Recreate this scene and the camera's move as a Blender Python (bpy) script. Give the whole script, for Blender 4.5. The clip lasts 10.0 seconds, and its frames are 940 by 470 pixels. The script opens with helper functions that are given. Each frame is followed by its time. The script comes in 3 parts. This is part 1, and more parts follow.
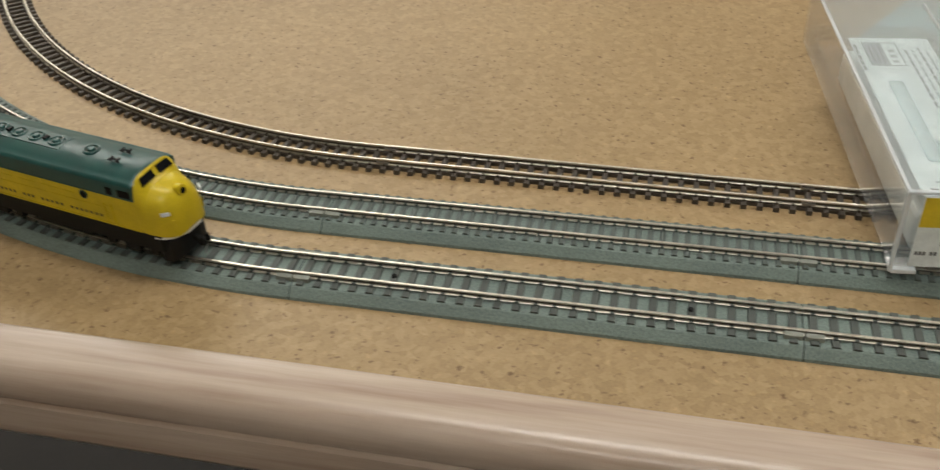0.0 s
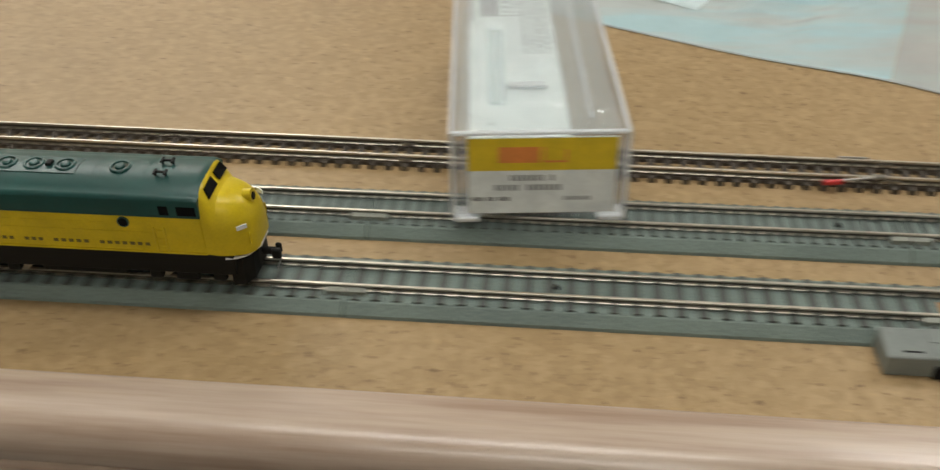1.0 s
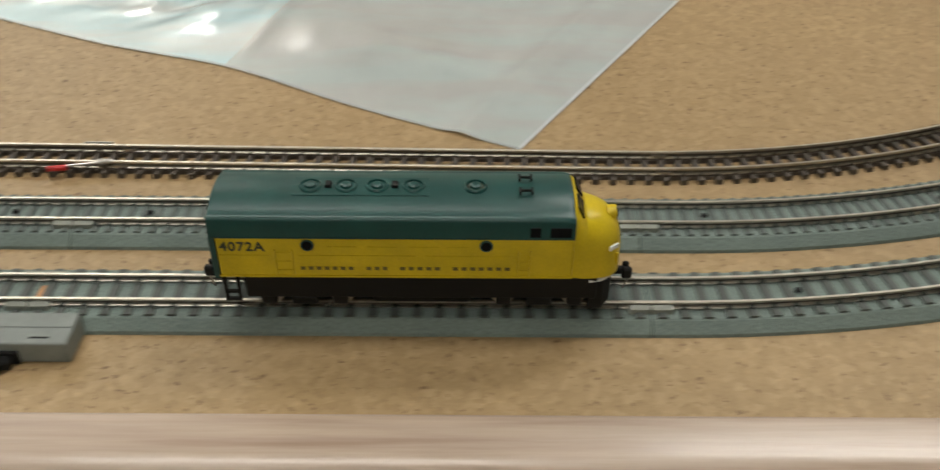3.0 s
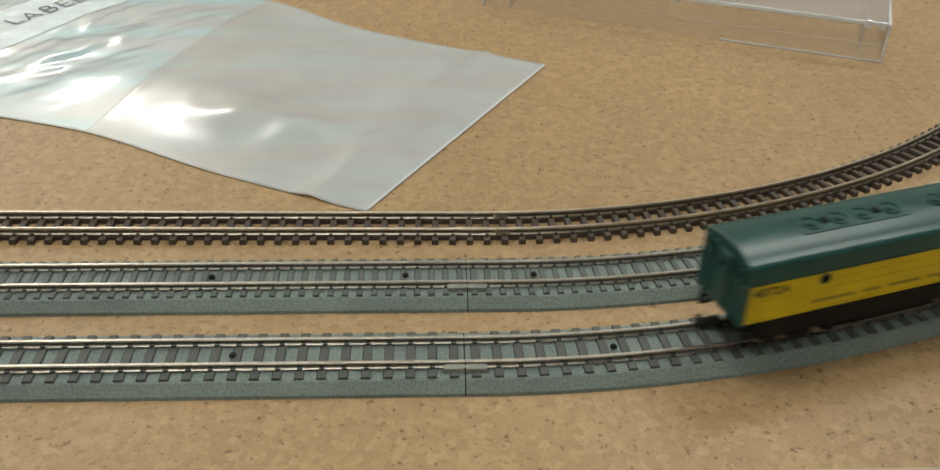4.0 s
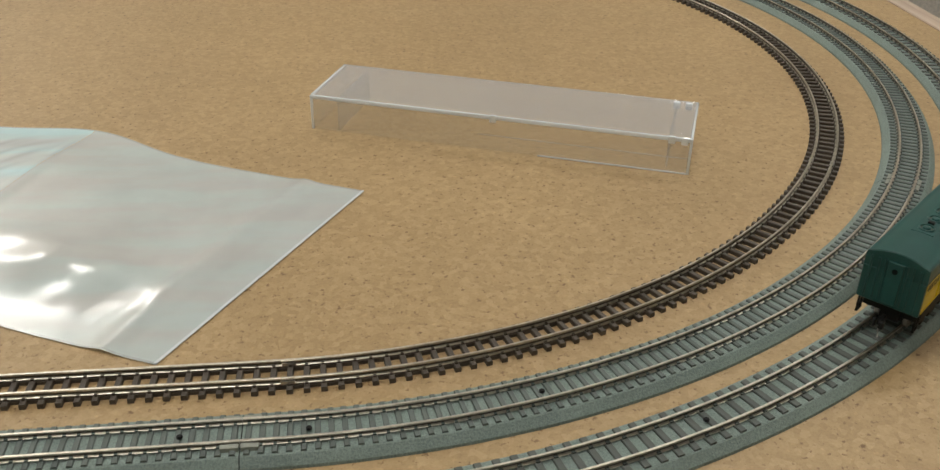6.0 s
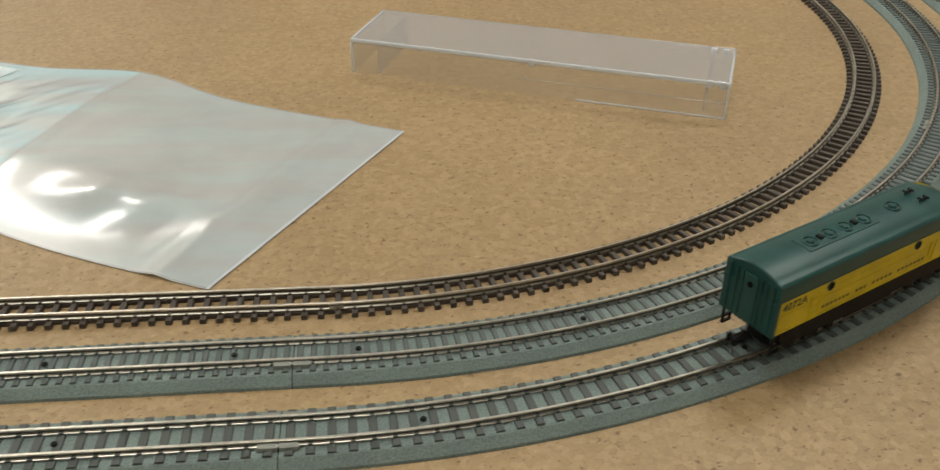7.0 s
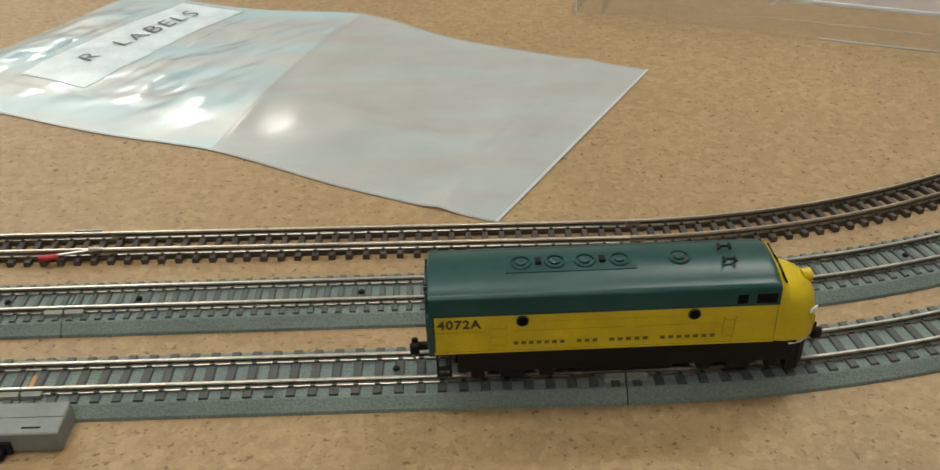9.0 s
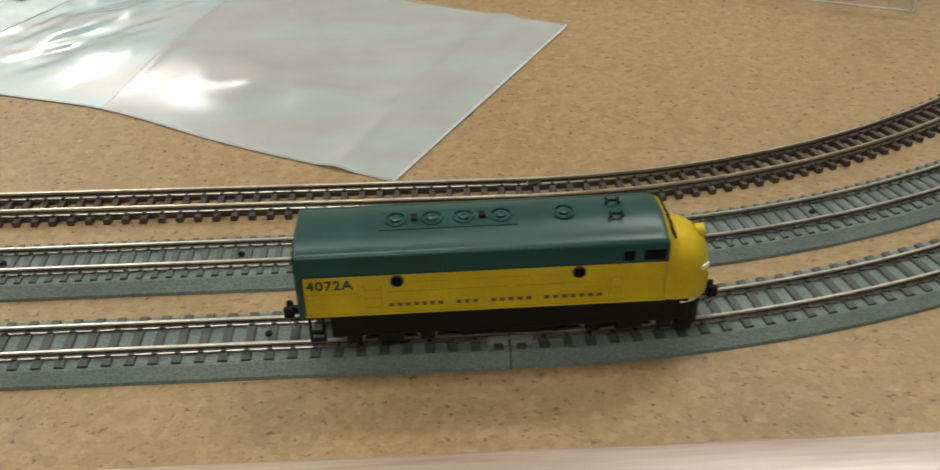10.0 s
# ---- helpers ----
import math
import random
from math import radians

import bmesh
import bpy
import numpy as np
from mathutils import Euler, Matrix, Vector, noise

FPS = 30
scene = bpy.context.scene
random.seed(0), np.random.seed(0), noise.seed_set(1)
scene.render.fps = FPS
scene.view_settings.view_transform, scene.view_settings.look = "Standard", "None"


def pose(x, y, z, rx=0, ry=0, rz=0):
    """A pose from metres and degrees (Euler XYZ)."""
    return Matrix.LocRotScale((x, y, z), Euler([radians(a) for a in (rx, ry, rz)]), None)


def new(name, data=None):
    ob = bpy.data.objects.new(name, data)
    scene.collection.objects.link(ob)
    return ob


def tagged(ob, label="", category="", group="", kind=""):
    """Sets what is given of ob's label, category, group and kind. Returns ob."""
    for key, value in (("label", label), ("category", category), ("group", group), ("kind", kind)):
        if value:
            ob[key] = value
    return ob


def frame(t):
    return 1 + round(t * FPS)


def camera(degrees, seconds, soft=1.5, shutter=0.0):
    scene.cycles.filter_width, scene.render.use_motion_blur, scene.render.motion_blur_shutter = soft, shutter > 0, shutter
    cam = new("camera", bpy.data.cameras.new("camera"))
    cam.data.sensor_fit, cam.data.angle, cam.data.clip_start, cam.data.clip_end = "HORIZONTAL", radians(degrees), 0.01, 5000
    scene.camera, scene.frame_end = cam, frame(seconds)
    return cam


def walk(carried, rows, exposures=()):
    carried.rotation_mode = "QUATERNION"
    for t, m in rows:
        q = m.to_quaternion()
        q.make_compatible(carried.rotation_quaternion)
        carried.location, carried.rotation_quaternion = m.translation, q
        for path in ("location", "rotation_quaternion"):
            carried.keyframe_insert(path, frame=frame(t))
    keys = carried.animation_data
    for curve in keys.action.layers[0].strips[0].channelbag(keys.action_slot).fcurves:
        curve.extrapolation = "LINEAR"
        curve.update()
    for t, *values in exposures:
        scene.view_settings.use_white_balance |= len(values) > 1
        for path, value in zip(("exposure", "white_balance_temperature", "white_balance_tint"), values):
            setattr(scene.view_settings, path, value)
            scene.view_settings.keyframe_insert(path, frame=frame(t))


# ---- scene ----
cam = camera(51.92, 10.0, soft=1.3, shutter=0.4)

# seconds, (x, y, z, tilt, roll, heading)
PATH = [
    (0, (-0.1800, -0.2078, 0.1844, 52.88, -2.81, 14.18)),
    (0.5, (-0.1471, -0.1959, 0.1712, 53.15, -3.59, 13.12)),
    (1, (-0.0876, -0.1874, 0.1606, 53.15, -1.31, 6.61)),
    (1.5, (-0.0426, -0.1762, 0.1544, 52.75, -0.38, 3.59)),
    (2, (0.0014, -0.1900, 0.1623, 52.73, -1.09, 3.88)),
    (2.5, (0.0554, -0.1818, 0.1589, 52.62, -0.81, 2.95)),
    (2.7, (0.0782, -0.1763, 0.1567, 52.26, -0.32, 1.81)),
    (3.8, (0.1495, -0.1826, 0.1551, 56.22, 1.17, -2.96)),
    (4, (0.1441, -0.1803, 0.1585, 56.39, 1.15, -2.75)),
    (4.5, (0.1515, -0.1810, 0.1651, 57.99, 0.82, -3.85)),
    (5, (0.1879, -0.1761, 0.1853, 60.19, 0.71, -6.91)),
    (5.2, (0.1908, -0.1748, 0.1866, 60.38, 0.78, -7.41)),
    (6.3, (0.1875, -0.1780, 0.1809, 59.57, 0.99, -7.07)),
    (6.5, (0.1856, -0.1797, 0.1749, 58.81, 1.09, -6.88)),
    (7, (0.1812, -0.1872, 0.1783, 58.09, 0.81, -5.84)),
    (7.5, (0.1598, -0.1894, 0.1749, 57.24, 0.22, -3.63)),
    (8, (0.1283, -0.1895, 0.1675, 56.59, -1.18, -1.18)),
    (8.5, (0.1108, -0.1851, 0.1675, 56.41, -2.05, 0.52)),
    (9, (0.1139, -0.1815, 0.1644, 56.27, -1.54, -0.37)),
    (9.5, (0.1193, -0.1672, 0.1509, 54.12, -0.49, -1.96)),
    (10, (0.1364, -0.1732, 0.1536, 54.55, -0.86, -2.34)),
]


def aim(x, y, z, tilt, roll, heading):
    return pose(x, y, z, tilt, 0, heading) @ pose(0, 0, 0, 0, 0, roll)


walk(cam, [(t, aim(*p)) for t, p in PATH])

# ---- light ----
scene.view_settings.exposure = 0.04
world = bpy.data.worlds.new("room_air")
scene.world = world
world.use_nodes = True
world.node_tree.nodes["Background"].inputs[0].default_value = (1.0, 0.93, 0.84, 1)
world.node_tree.nodes["Background"].inputs[1].default_value = 0.12


def area_lamp(name, x, y, z, sx, sy, watts, colour):
    d = bpy.data.lights.new(name, "AREA")
    d.shape, d.size, d.size_y, d.energy, d.color = "RECTANGLE", sx, sy, watts, colour
    ob = new(name, d)
    ob.matrix_basis = pose(x, y, z, 0, 0, 0)
    return ob


WARM = (1.0, 0.975, 0.915)
# Left-back pair follows reflections; the other three are unseen lamps added as fill.
LAMPS = [(-1.70, 1.75, 0.90, 9.0), (-0.98, 2.15, 0.50, 3.6), (0.95, 0.95, 0.90, 6.6), (-0.20, 0.20, 0.90, 1.9), (0.0, -1.20, 0.90, 0.9)]
for lx, ly, long, watts in LAMPS:
    area_lamp("assumed_lamp_glow", lx, ly, 1.585, long, 0.22, watts, WARM)

# ---- materials ----
def mat(name, rough=0.5, metal=0.0, base=(0.5, 0.5, 0.5)):
    m = bpy.data.materials.new(name)
    m.use_nodes = True
    nt = m.node_tree
    b = nt.nodes["Principled BSDF"]
    b.inputs["Base Color"].default_value = (*base, 1)
    b.inputs["Roughness"].default_value = rough
    b.inputs["Metallic"].default_value = metal
    return m, nt, b


def coords(nt, scale=(1, 1, 1)):
    tc = nt.nodes.new("ShaderNodeTexCoord")
    mp = nt.nodes.new("ShaderNodeMapping")
    mp.inputs["Scale"].default_value = scale
    nt.links.new(tc.outputs["Object"], mp.inputs["Vector"])
    return mp.outputs["Vector"]


def tex(nt, kind, vec, scale, detail=3.0, rough=0.55):
    n = nt.nodes.new("ShaderNodeTexNoise" if kind == "noise" else "ShaderNodeTexVoronoi")
    n.inputs["Scale"].default_value = scale
    if kind == "noise":
        n.inputs["Detail"].default_value = detail
        n.inputs["Roughness"].default_value = rough
    nt.links.new(vec, n.inputs["Vector"])
    return n


def ramp(nt, fac, stops):
    r = nt.nodes.new("ShaderNodeValToRGB")
    e = r.color_ramp.elements
    e[0].position, e[0].color = stops[0][0], (*stops[0][1], 1)
    e[1].position, e[1].color = stops[-1][0], (*stops[-1][1], 1)
    for p, c in stops[1:-1]:
        k = e.new(p)
        k.color = (*c, 1)
    nt.links.new(fac, r.inputs["Fac"])
    return r.outputs["Color"]


def mix(nt, fac, a, b, how="MIX"):
    n = nt.nodes.new("ShaderNodeMix")
    n.data_type, n.blend_type = "RGBA", how
    for sock, v in ((n.inputs["Factor"], fac), (n.inputs["A"], a), (n.inputs["B"], b)):
        if hasattr(v, "is_linked"):
            nt.links.new(v, sock)
        elif isinstance(v, tuple):
            sock.default_value = (*v, 1)
        else:
            sock.default_value = v
    return n.outputs["Result"]


def bump(nt, b, height, strength, dist):
    n = nt.nodes.new("ShaderNodeBump")
    n.inputs["Strength"].default_value = strength
    n.inputs["Distance"].default_value = dist
    nt.links.new(height, n.inputs["Height"])
    nt.links.new(n.outputs["Normal"], b.inputs["Normal"])


def grainy(name, c1, c2, scale, rough, metal=0.0, bumpy=0.2, dist=0.0002, big=60.0):
    """Two noises: fine grain between c1 and c2 and a slow change of tone."""
    m, nt, b = mat(name, rough, metal)
    v = coords(nt)
    fine = tex(nt, "noise", v, scale, 4.0, 0.65)
    slow = tex(nt, "noise", v, big, 2.0)
    col = ramp(nt, fine.outputs["Fac"], [(0.32, c1), (0.68, c2)])
    tone = ramp(nt, slow.outputs["Fac"], [(0.3, (0.86, 0.86, 0.86)), (0.7, (1.08, 1.07, 1.05))])
    nt.links.new(mix(nt, 1.0, col, tone, "MULTIPLY"), b.inputs["Base Color"])
    bump(nt, b, fine.outputs["Fac"], bumpy, dist)
    return m


def cork_material():
    m, nt, b = mat("cork", 0.50)
    b.inputs["Specular IOR Level"].default_value = 0.45
    v = coords(nt)
    gran = tex(nt, "voronoi", v, 430.0)
    fine = tex(nt, "noise", v, 900.0, 4.0, 0.7)
    mid = tex(nt, "noise", v, 420.0, 3.0, 0.6)
    slow = tex(nt, "noise", v, 9.0, 3.0)
    sep = nt.nodes.new("ShaderNodeSeparateColor")
    nt.links.new(gran.outputs["Color"], sep.inputs["Color"])
    base = ramp(nt, sep.outputs["Red"], [(0.0, (0.312, 0.212, 0.101)), (0.55, (0.350, 0.242, 0.119)), (1.0, (0.392, 0.277, 0.143))])
    speck = ramp(nt, mid.outputs["Fac"], [(0.31, (0.48, 0.40, 0.33)), (0.40, (1.0, 1.0, 1.0)), (0.61, (1.0, 1.0, 1.0)), (0.72, (1.24, 1.22, 1.19))])
    grain = ramp(nt, fine.outputs["Fac"], [(0.30, (0.87, 0.85, 0.83)), (0.58, (1.03, 1.03, 1.02))])
    tone = ramp(nt, slow.outputs["Fac"], [(0.3, (0.92, 0.91, 0.90)), (0.7, (1.05, 1.05, 1.05))])
    col = mix(nt, 1.0, base, speck, "MULTIPLY")
    col = mix(nt, 1.0, col, grain, "MULTIPLY")
    col = mix(nt, 1.0, col, tone, "MULTIPLY")
    nt.links.new(col, b.inputs["Base Color"])
    bump(nt, b, mid.outputs["Fac"], 0.22, 0.0003)
    return m


def wood_material():
    m, nt, b = mat("pale_wood", 0.33)
    v = coords(nt, (1.3, 26.0, 26.0))
    g1 = tex(nt, "noise", v, 6.0, 5.0, 0.6)
    g2 = tex(nt, "noise", v, 26.0, 4.0, 0.6)
    c1 = ramp(nt, g1.outputs["Fac"], [(0.30, (0.33, 0.232, 0.168)), (0.48, (0.45, 0.352, 0.274)), (0.70, (0.54, 0.452, 0.372))])
    c2 = ramp(nt, g2.outputs["Fac"], [(0.3, (0.92, 0.90, 0.89)), (0.65, (1.03, 1.03, 1.03))])
    nt.links.new(mix(nt, 1.0, c1, c2, "MULTIPLY"), b.inputs["Base Color"])
    bump(nt, b, g2.outputs["Fac"], 0.12, 0.0003)
    return m


def clear_material(name, tint, milk, milk_share, rough=0.06, gloss=0.10, streak=None):
    """Thin clear plastic: it lets light straight through, with a little milk and a glossy skin."""
    m = bpy.data.materials.new(name)
    m.use_nodes = True
    nt = m.node_tree
    nt.nodes.clear()
    out = nt.nodes.new("ShaderNodeOutputMaterial")
    tr = nt.nodes.new("ShaderNodeBsdfTransparent")
    tr.inputs[0].default_value = (*tint, 1)
    df = nt.nodes.new("ShaderNodeBsdfPrincipled")
    df.inputs["Base Color"].default_value = (*milk, 1)
    df.inputs["Roughness"].default_value = rough
    if streak:
        turned = nt.nodes.new("ShaderNodeMapping")
        turned.inputs["Rotation"].default_value = (0, 0, radians(-52))
        turned.inputs["Scale"].default_value = (9.0, 46.0, 20.0)
        tc = nt.nodes.new("ShaderNodeTexCoord")
        nt.links.new(tc.outputs["Object"], turned.inputs["Vector"])
        bands = tex(nt, "noise", turned.outputs["Vector"], 1.0, 3.0, 0.6)
        nt.links.new(ramp(nt, bands.outputs["Fac"], [(0.40, milk), (0.58, streak)]), df.inputs["Base Color"])
    gl = nt.nodes.new("ShaderNodeBsdfGlossy")
    gl.inputs["Roughness"].default_value = rough
    lw = nt.nodes.new("ShaderNodeLayerWeight")
    pw = nt.nodes.new("ShaderNodeMath")
    pw.operation = "POWER"
    pw.inputs[1].default_value = 4.0
    nt.links.new(lw.outputs["Facing"], pw.inputs[0])
    mul = nt.nodes.new("ShaderNodeMath")
    mul.operation = "MULTIPLY_ADD"
    mul.inputs[1].default_value = 0.6
    mul.inputs[2].default_value = 0.03 + gloss
    nt.links.new(pw.outputs[0], mul.inputs[0])
    v = coords(nt)
    cloud = tex(nt, "noise", v, 45.0, 3.0)
    rg = nt.nodes.new("ShaderNodeMapRange")
    rg.inputs["From Min"].default_value, rg.inputs["From Max"].default_value = 0.3, 0.7
    rg.inputs["To Min"].default_value, rg.inputs["To Max"].default_value = milk_share * 0.95, min(1.0, milk_share * 1.05)
    nt.links.new(cloud.outputs["Fac"], rg.inputs["Value"])
    m1 = nt.nodes.new("ShaderNodeMixShader")
    nt.links.new(rg.outputs[0], m1.inputs[0])
    nt.links.new(tr.outputs[0], m1.inputs[1])
    nt.links.new(df.outputs[0], m1.inputs[2])
    m2 = nt.nodes.new("ShaderNodeMixShader")
    nt.links.new(mul.outputs[0], m2.inputs[0])
    nt.links.new(m1.outputs[0], m2.inputs[1])
    nt.links.new(gl.outputs[0], m2.inputs[2])
    nt.links.new(m2.outputs[0], out.inputs["Surface"])
    return m


def plain(name, colour, rough=0.4, metal=0.0, fine=900.0, depth=0.12):
    lo = tuple(c * 0.94 for c in colour)
    hi = tuple(min(1.0, c * 1.05) for c in colour)
    return grainy(name, lo, hi, fine, rough, metal, depth, 0.00003, 120.0)


CORK = cork_material()
WOOD = wood_material()
BED = grainy("grey_roadbed", (0.120, 0.160, 0.147), (0.205, 0.262, 0.241), 1500.0, 0.75, 0.0, 0.5, 0.0004, 40.0)
TIE = plain("dark_grey_tie", (0.066, 0.078, 0.070), 0.6)
TIE_GREY = plain("grey_tie", (0.088, 0.108, 0.100), 0.6)
TIE_BROWN = plain("dark_brown_tie", (0.068, 0.055, 0.042), 0.6)
# Web colour darkened for shade under the rail head as well as tarnish.
WEB = plain("shaded_tarnished_web", (0.085, 0.076, 0.058), 0.45)
RAIL = grainy("nickel_silver", (0.46, 0.43, 0.36), (0.64, 0.61, 0.53), 700.0, 0.34, 1.0, 0.1, 0.00003, 90.0)
JOINER = plain("grey_joiner", (0.22, 0.235, 0.20), 0.5)
STEEL = plain("dull_steel", (0.45, 0.44, 0.42), 0.32, 1.0)
BLACK = plain("black_plastic", (0.006, 0.0065, 0.006), 0.6)
HOLE = plain("dark_hole", (0.01, 0.01, 0.01), 0.8)
BOXGREY = plain("grey_plastic", (0.185, 0.21, 0.20), 0.5)
COPPER = plain("copper_strip", (0.42, 0.24, 0.12), 0.5, 1.0)
RED = plain("red_sleeve", (0.50, 0.02, 0.02), 0.4)
GREEN = plain("dark_green_paint", (0.011, 0.064, 0.058), 0.34, 0.0, 1400.0)
YELLOW = plain("yellow_paint", (0.58, 0.44, 0.012), 0.36, 0.0, 1400.0)
LETTER_DIM = plain("olive_letters", (0.13, 0.105, 0.020), 0.5)
LETTER = plain("dark_green_letters", (0.035, 0.045, 0.022), 0.5)
WHITE = plain("white_paint", (0.75, 0.75, 0.72), 0.45)
GLASS_DARK = plain("dark_window", (0.006, 0.007, 0.008), 0.25)
PAPER = plain("white_paper", (0.80, 0.86, 0.87), 0.7)
PAPER_BLUE = plain("bluish_paper", (0.62, 0.74, 0.77), 0.30)
CARD_YELLOW = plain("yellow_card", (0.70, 0.52, 0.02), 0.5)
CARD_ORANGE = plain("orange_print", (0.72, 0.25, 0.06), 0.5)
INK = plain("grey_ink", (0.12, 0.13, 0.14), 0.6)
INK_PALE = plain("pale_ink", (0.34, 0.37, 0.39), 0.6)
FOAM = plain("white_insert", (0.78, 0.85, 0.86), 0.6)
ACRYLIC = clear_material("clear_acrylic", (0.97, 0.97, 0.965), (0.80, 0.86, 0.93), 0.055, 0.05, 0.015)
# Same clear plastic, with reflected sheen put into a whitish milk colour.
ACRYLIC_SHEEN = clear_material("sheen_tinted_acrylic", (0.95, 0.96, 0.96), (0.74, 0.77, 0.86), 0.15, 0.14, 0.04)
# Edge glints of clear plastic are put into this milky white colour.
ACRYLIC_EDGE = clear_material("whitened_acrylic_edge", (0.90, 0.93, 0.95), (0.90, 0.95, 0.98), 0.66, 0.10, 0.10)
ACRYLIC_WAVY = clear_material("crinkled_clear_film", (0.95, 0.98, 0.98), (0.80, 0.92, 0.94), 0.24, 0.07, 0.06)
FILM = clear_material("milky_film", (0.86, 0.90, 0.88), (0.575, 0.595, 0.58), 0.74, 0.19, 0.028, (0.56, 0.645, 0.64))
FILM_EDGE = clear_material("film_edge", (0.90, 0.92, 0.92), (0.62, 0.65, 0.64), 0.60, 0.12, 0.08)
FILM_BLUE = clear_material("pale_blue_film", (0.84, 0.92, 0.93), (0.60, 0.665, 0.66), 0.80, 0.13, 0.04, (0.52, 0.755, 0.81))
for shiny, level, rough in ((GREEN, 0.42, 0.34), (YELLOW, 0.34, 0.32)):
    shiny.node_tree.nodes["Principled BSDF"].inputs["Specular IOR Level"].default_value = level
    shiny.node_tree.nodes["Principled BSDF"].inputs["Roughness"].default_value = rough
WOOD.node_tree.nodes["Principled BSDF"].inputs["Coat Weight"].default_value = 0.22
WOOD.node_tree.nodes["Principled BSDF"].inputs["Coat Roughness"].default_value = 0.16
GLASS_DARK.node_tree.nodes["Principled BSDF"].inputs["Specular IOR Level"].default_value = 0.06
for dull in (BLACK, HOLE):
    dull.node_tree.nodes["Principled BSDF"].inputs["Specular IOR Level"].default_value = 0.22
WALL = plain("wall_paint", (0.70, 0.66, 0.60), 0.8, 0.0, 60.0)
FLOOR = plain("dark_floor", (0.012, 0.010, 0.009), 0.7, 0.0, 30.0)
CEIL = plain("ceiling_paint", (0.78, 0.76, 0.72), 0.85, 0.0, 60.0)


def glow(name, colour, power):
    m = bpy.data.materials.new(name)
    m.use_nodes = True
    b = m.node_tree.nodes["Principled BSDF"]
    b.inputs["Emission Color"].default_value = (*colour, 1)
    b.inputs["Emission Strength"].default_value = power
    return m


DIFFUSER = glow("lamp_diffuser", WARM, 12.0)


# ---- building helpers ----
def mesh_of(bm, name, material, smooth=False):
    me = bpy.data.meshes.new(name)
    bmesh.ops.recalc_face_normals(bm, faces=bm.faces)
    bm.to_mesh(me)
    bm.free()
    me.materials.append(material)
    if smooth:
        me.polygons.foreach_set("use_smooth", [True] * len(me.polygons))
        me.set_sharp_from_angle(angle=radians(24))
    return me


def part(name, bm, material, parent, label="", smooth=False):
    ob = new(name, mesh_of(bm, name, material, smooth))
    ob.parent = parent
    if material in (ACRYLIC, ACRYLIC_WAVY, ACRYLIC_SHEEN):
        ob.visible_shadow = False
    if label:
        tagged(ob, label)
    return ob


def thing(name, m, label, category, group="", kind=""):
    ob = new(name)
    ob.empty_display_size = 0.01
    ob.matrix_basis = m
    return tagged(ob, label, category, group, kind)


def box(bm, x0, x1, y0, y1, z0, z1, bevel=0.0, seg=1):
    g = bmesh.ops.create_cube(bm, size=1.0, matrix=Matrix.LocRotScale(((x0 + x1) / 2, (y0 + y1) / 2, (z0 + z1) / 2), None, (x1 - x0, y1 - y0, z1 - z0)))
    if bevel:
        es = {e for v in g["verts"] for e in v.link_edges}
        bmesh.ops.bevel(bm, geom=list(es), offset=bevel, segments=seg, affect="EDGES", profile=0.5)
    return bm


def cyl(bm, r, h, m, seg=16, r2=None):
    bmesh.ops.create_cone(bm, cap_ends=True, segments=seg, radius1=r, radius2=r if r2 is None else r2, depth=h, matrix=m)
    return bm


def B():
    return bmesh.new()


def loft(bm, rings, closed=True, caps=True):
    rows = [[bm.verts.new(p) for p in ring] for ring in rings]
    n = len(rows[0])
    for a, b in zip(rows, rows[1:]):
        for i in range(n if closed else n - 1):
            j = (i + 1) % n
            bm.faces.new((a[i], a[j], b[j], b[i]))
    if caps and closed:
        bm.faces.new(rows[0])
        bm.faces.new(rows[-1])
    return bm


# ---- the room and the table ----
TX0, TX1, TY0, TY1 = -0.700, 0.548, -0.0362, 0.790     # cork field
bm = box(B(), TX0, TX1, TY0, TY1, -0.012, 0.0)
cork = new("cork_board", mesh_of(bm, "cork_board", CORK))
tagged(cork, "tan cork sheet covering the layout table", "cork board", kind="structure")


def edge_strip(name, length, m):
    """Wooden edging with a rounded upper edge; its length runs along x, its outer side faces -y."""
    prof = [(0.0, -0.03), (0.0, 0.0006), (-0.0008, 0.0010), (-0.0110, 0.0011), (-0.0138, 0.0006), (-0.0158, -0.0006), (-0.0173, -0.0026), (-0.0180, -0.0050),
            (-0.0182, -0.0082), (-0.0178, -0.0100), (-0.0152, -0.0112), (-0.0150, -0.0130), (-0.0164, -0.0146), (-0.0168, -0.018), (-0.0164, -0.026), (-0.014, -0.03)]
    n = max(2, int(length / 0.1))
    bm = loft(B(), [[(length * i / n, y, z) for y, z in prof] for i in range(n + 1)])
    ob = new(name, mesh_of(bm, name, WOOD, True))
    ob.matrix_basis = m
    return tagged(ob, "pale pinkish wooden edging with rounded profile", "table edge", kind="structure")


edge_strip("trim_front", TX1 - TX0, pose(TX0, TY0, 0))
edge_strip("trim_east", TY1 - TY0, pose(TX1, TY0, 0, 0, 0, 90))
edge_strip("trim_north", TX1 - TX0, pose(TX1, TY1, 0, 0, 0, 180))
edge_strip("trim_west", TY1 - TY0, pose(TX0, TY1, 0, 0, 0, -90))


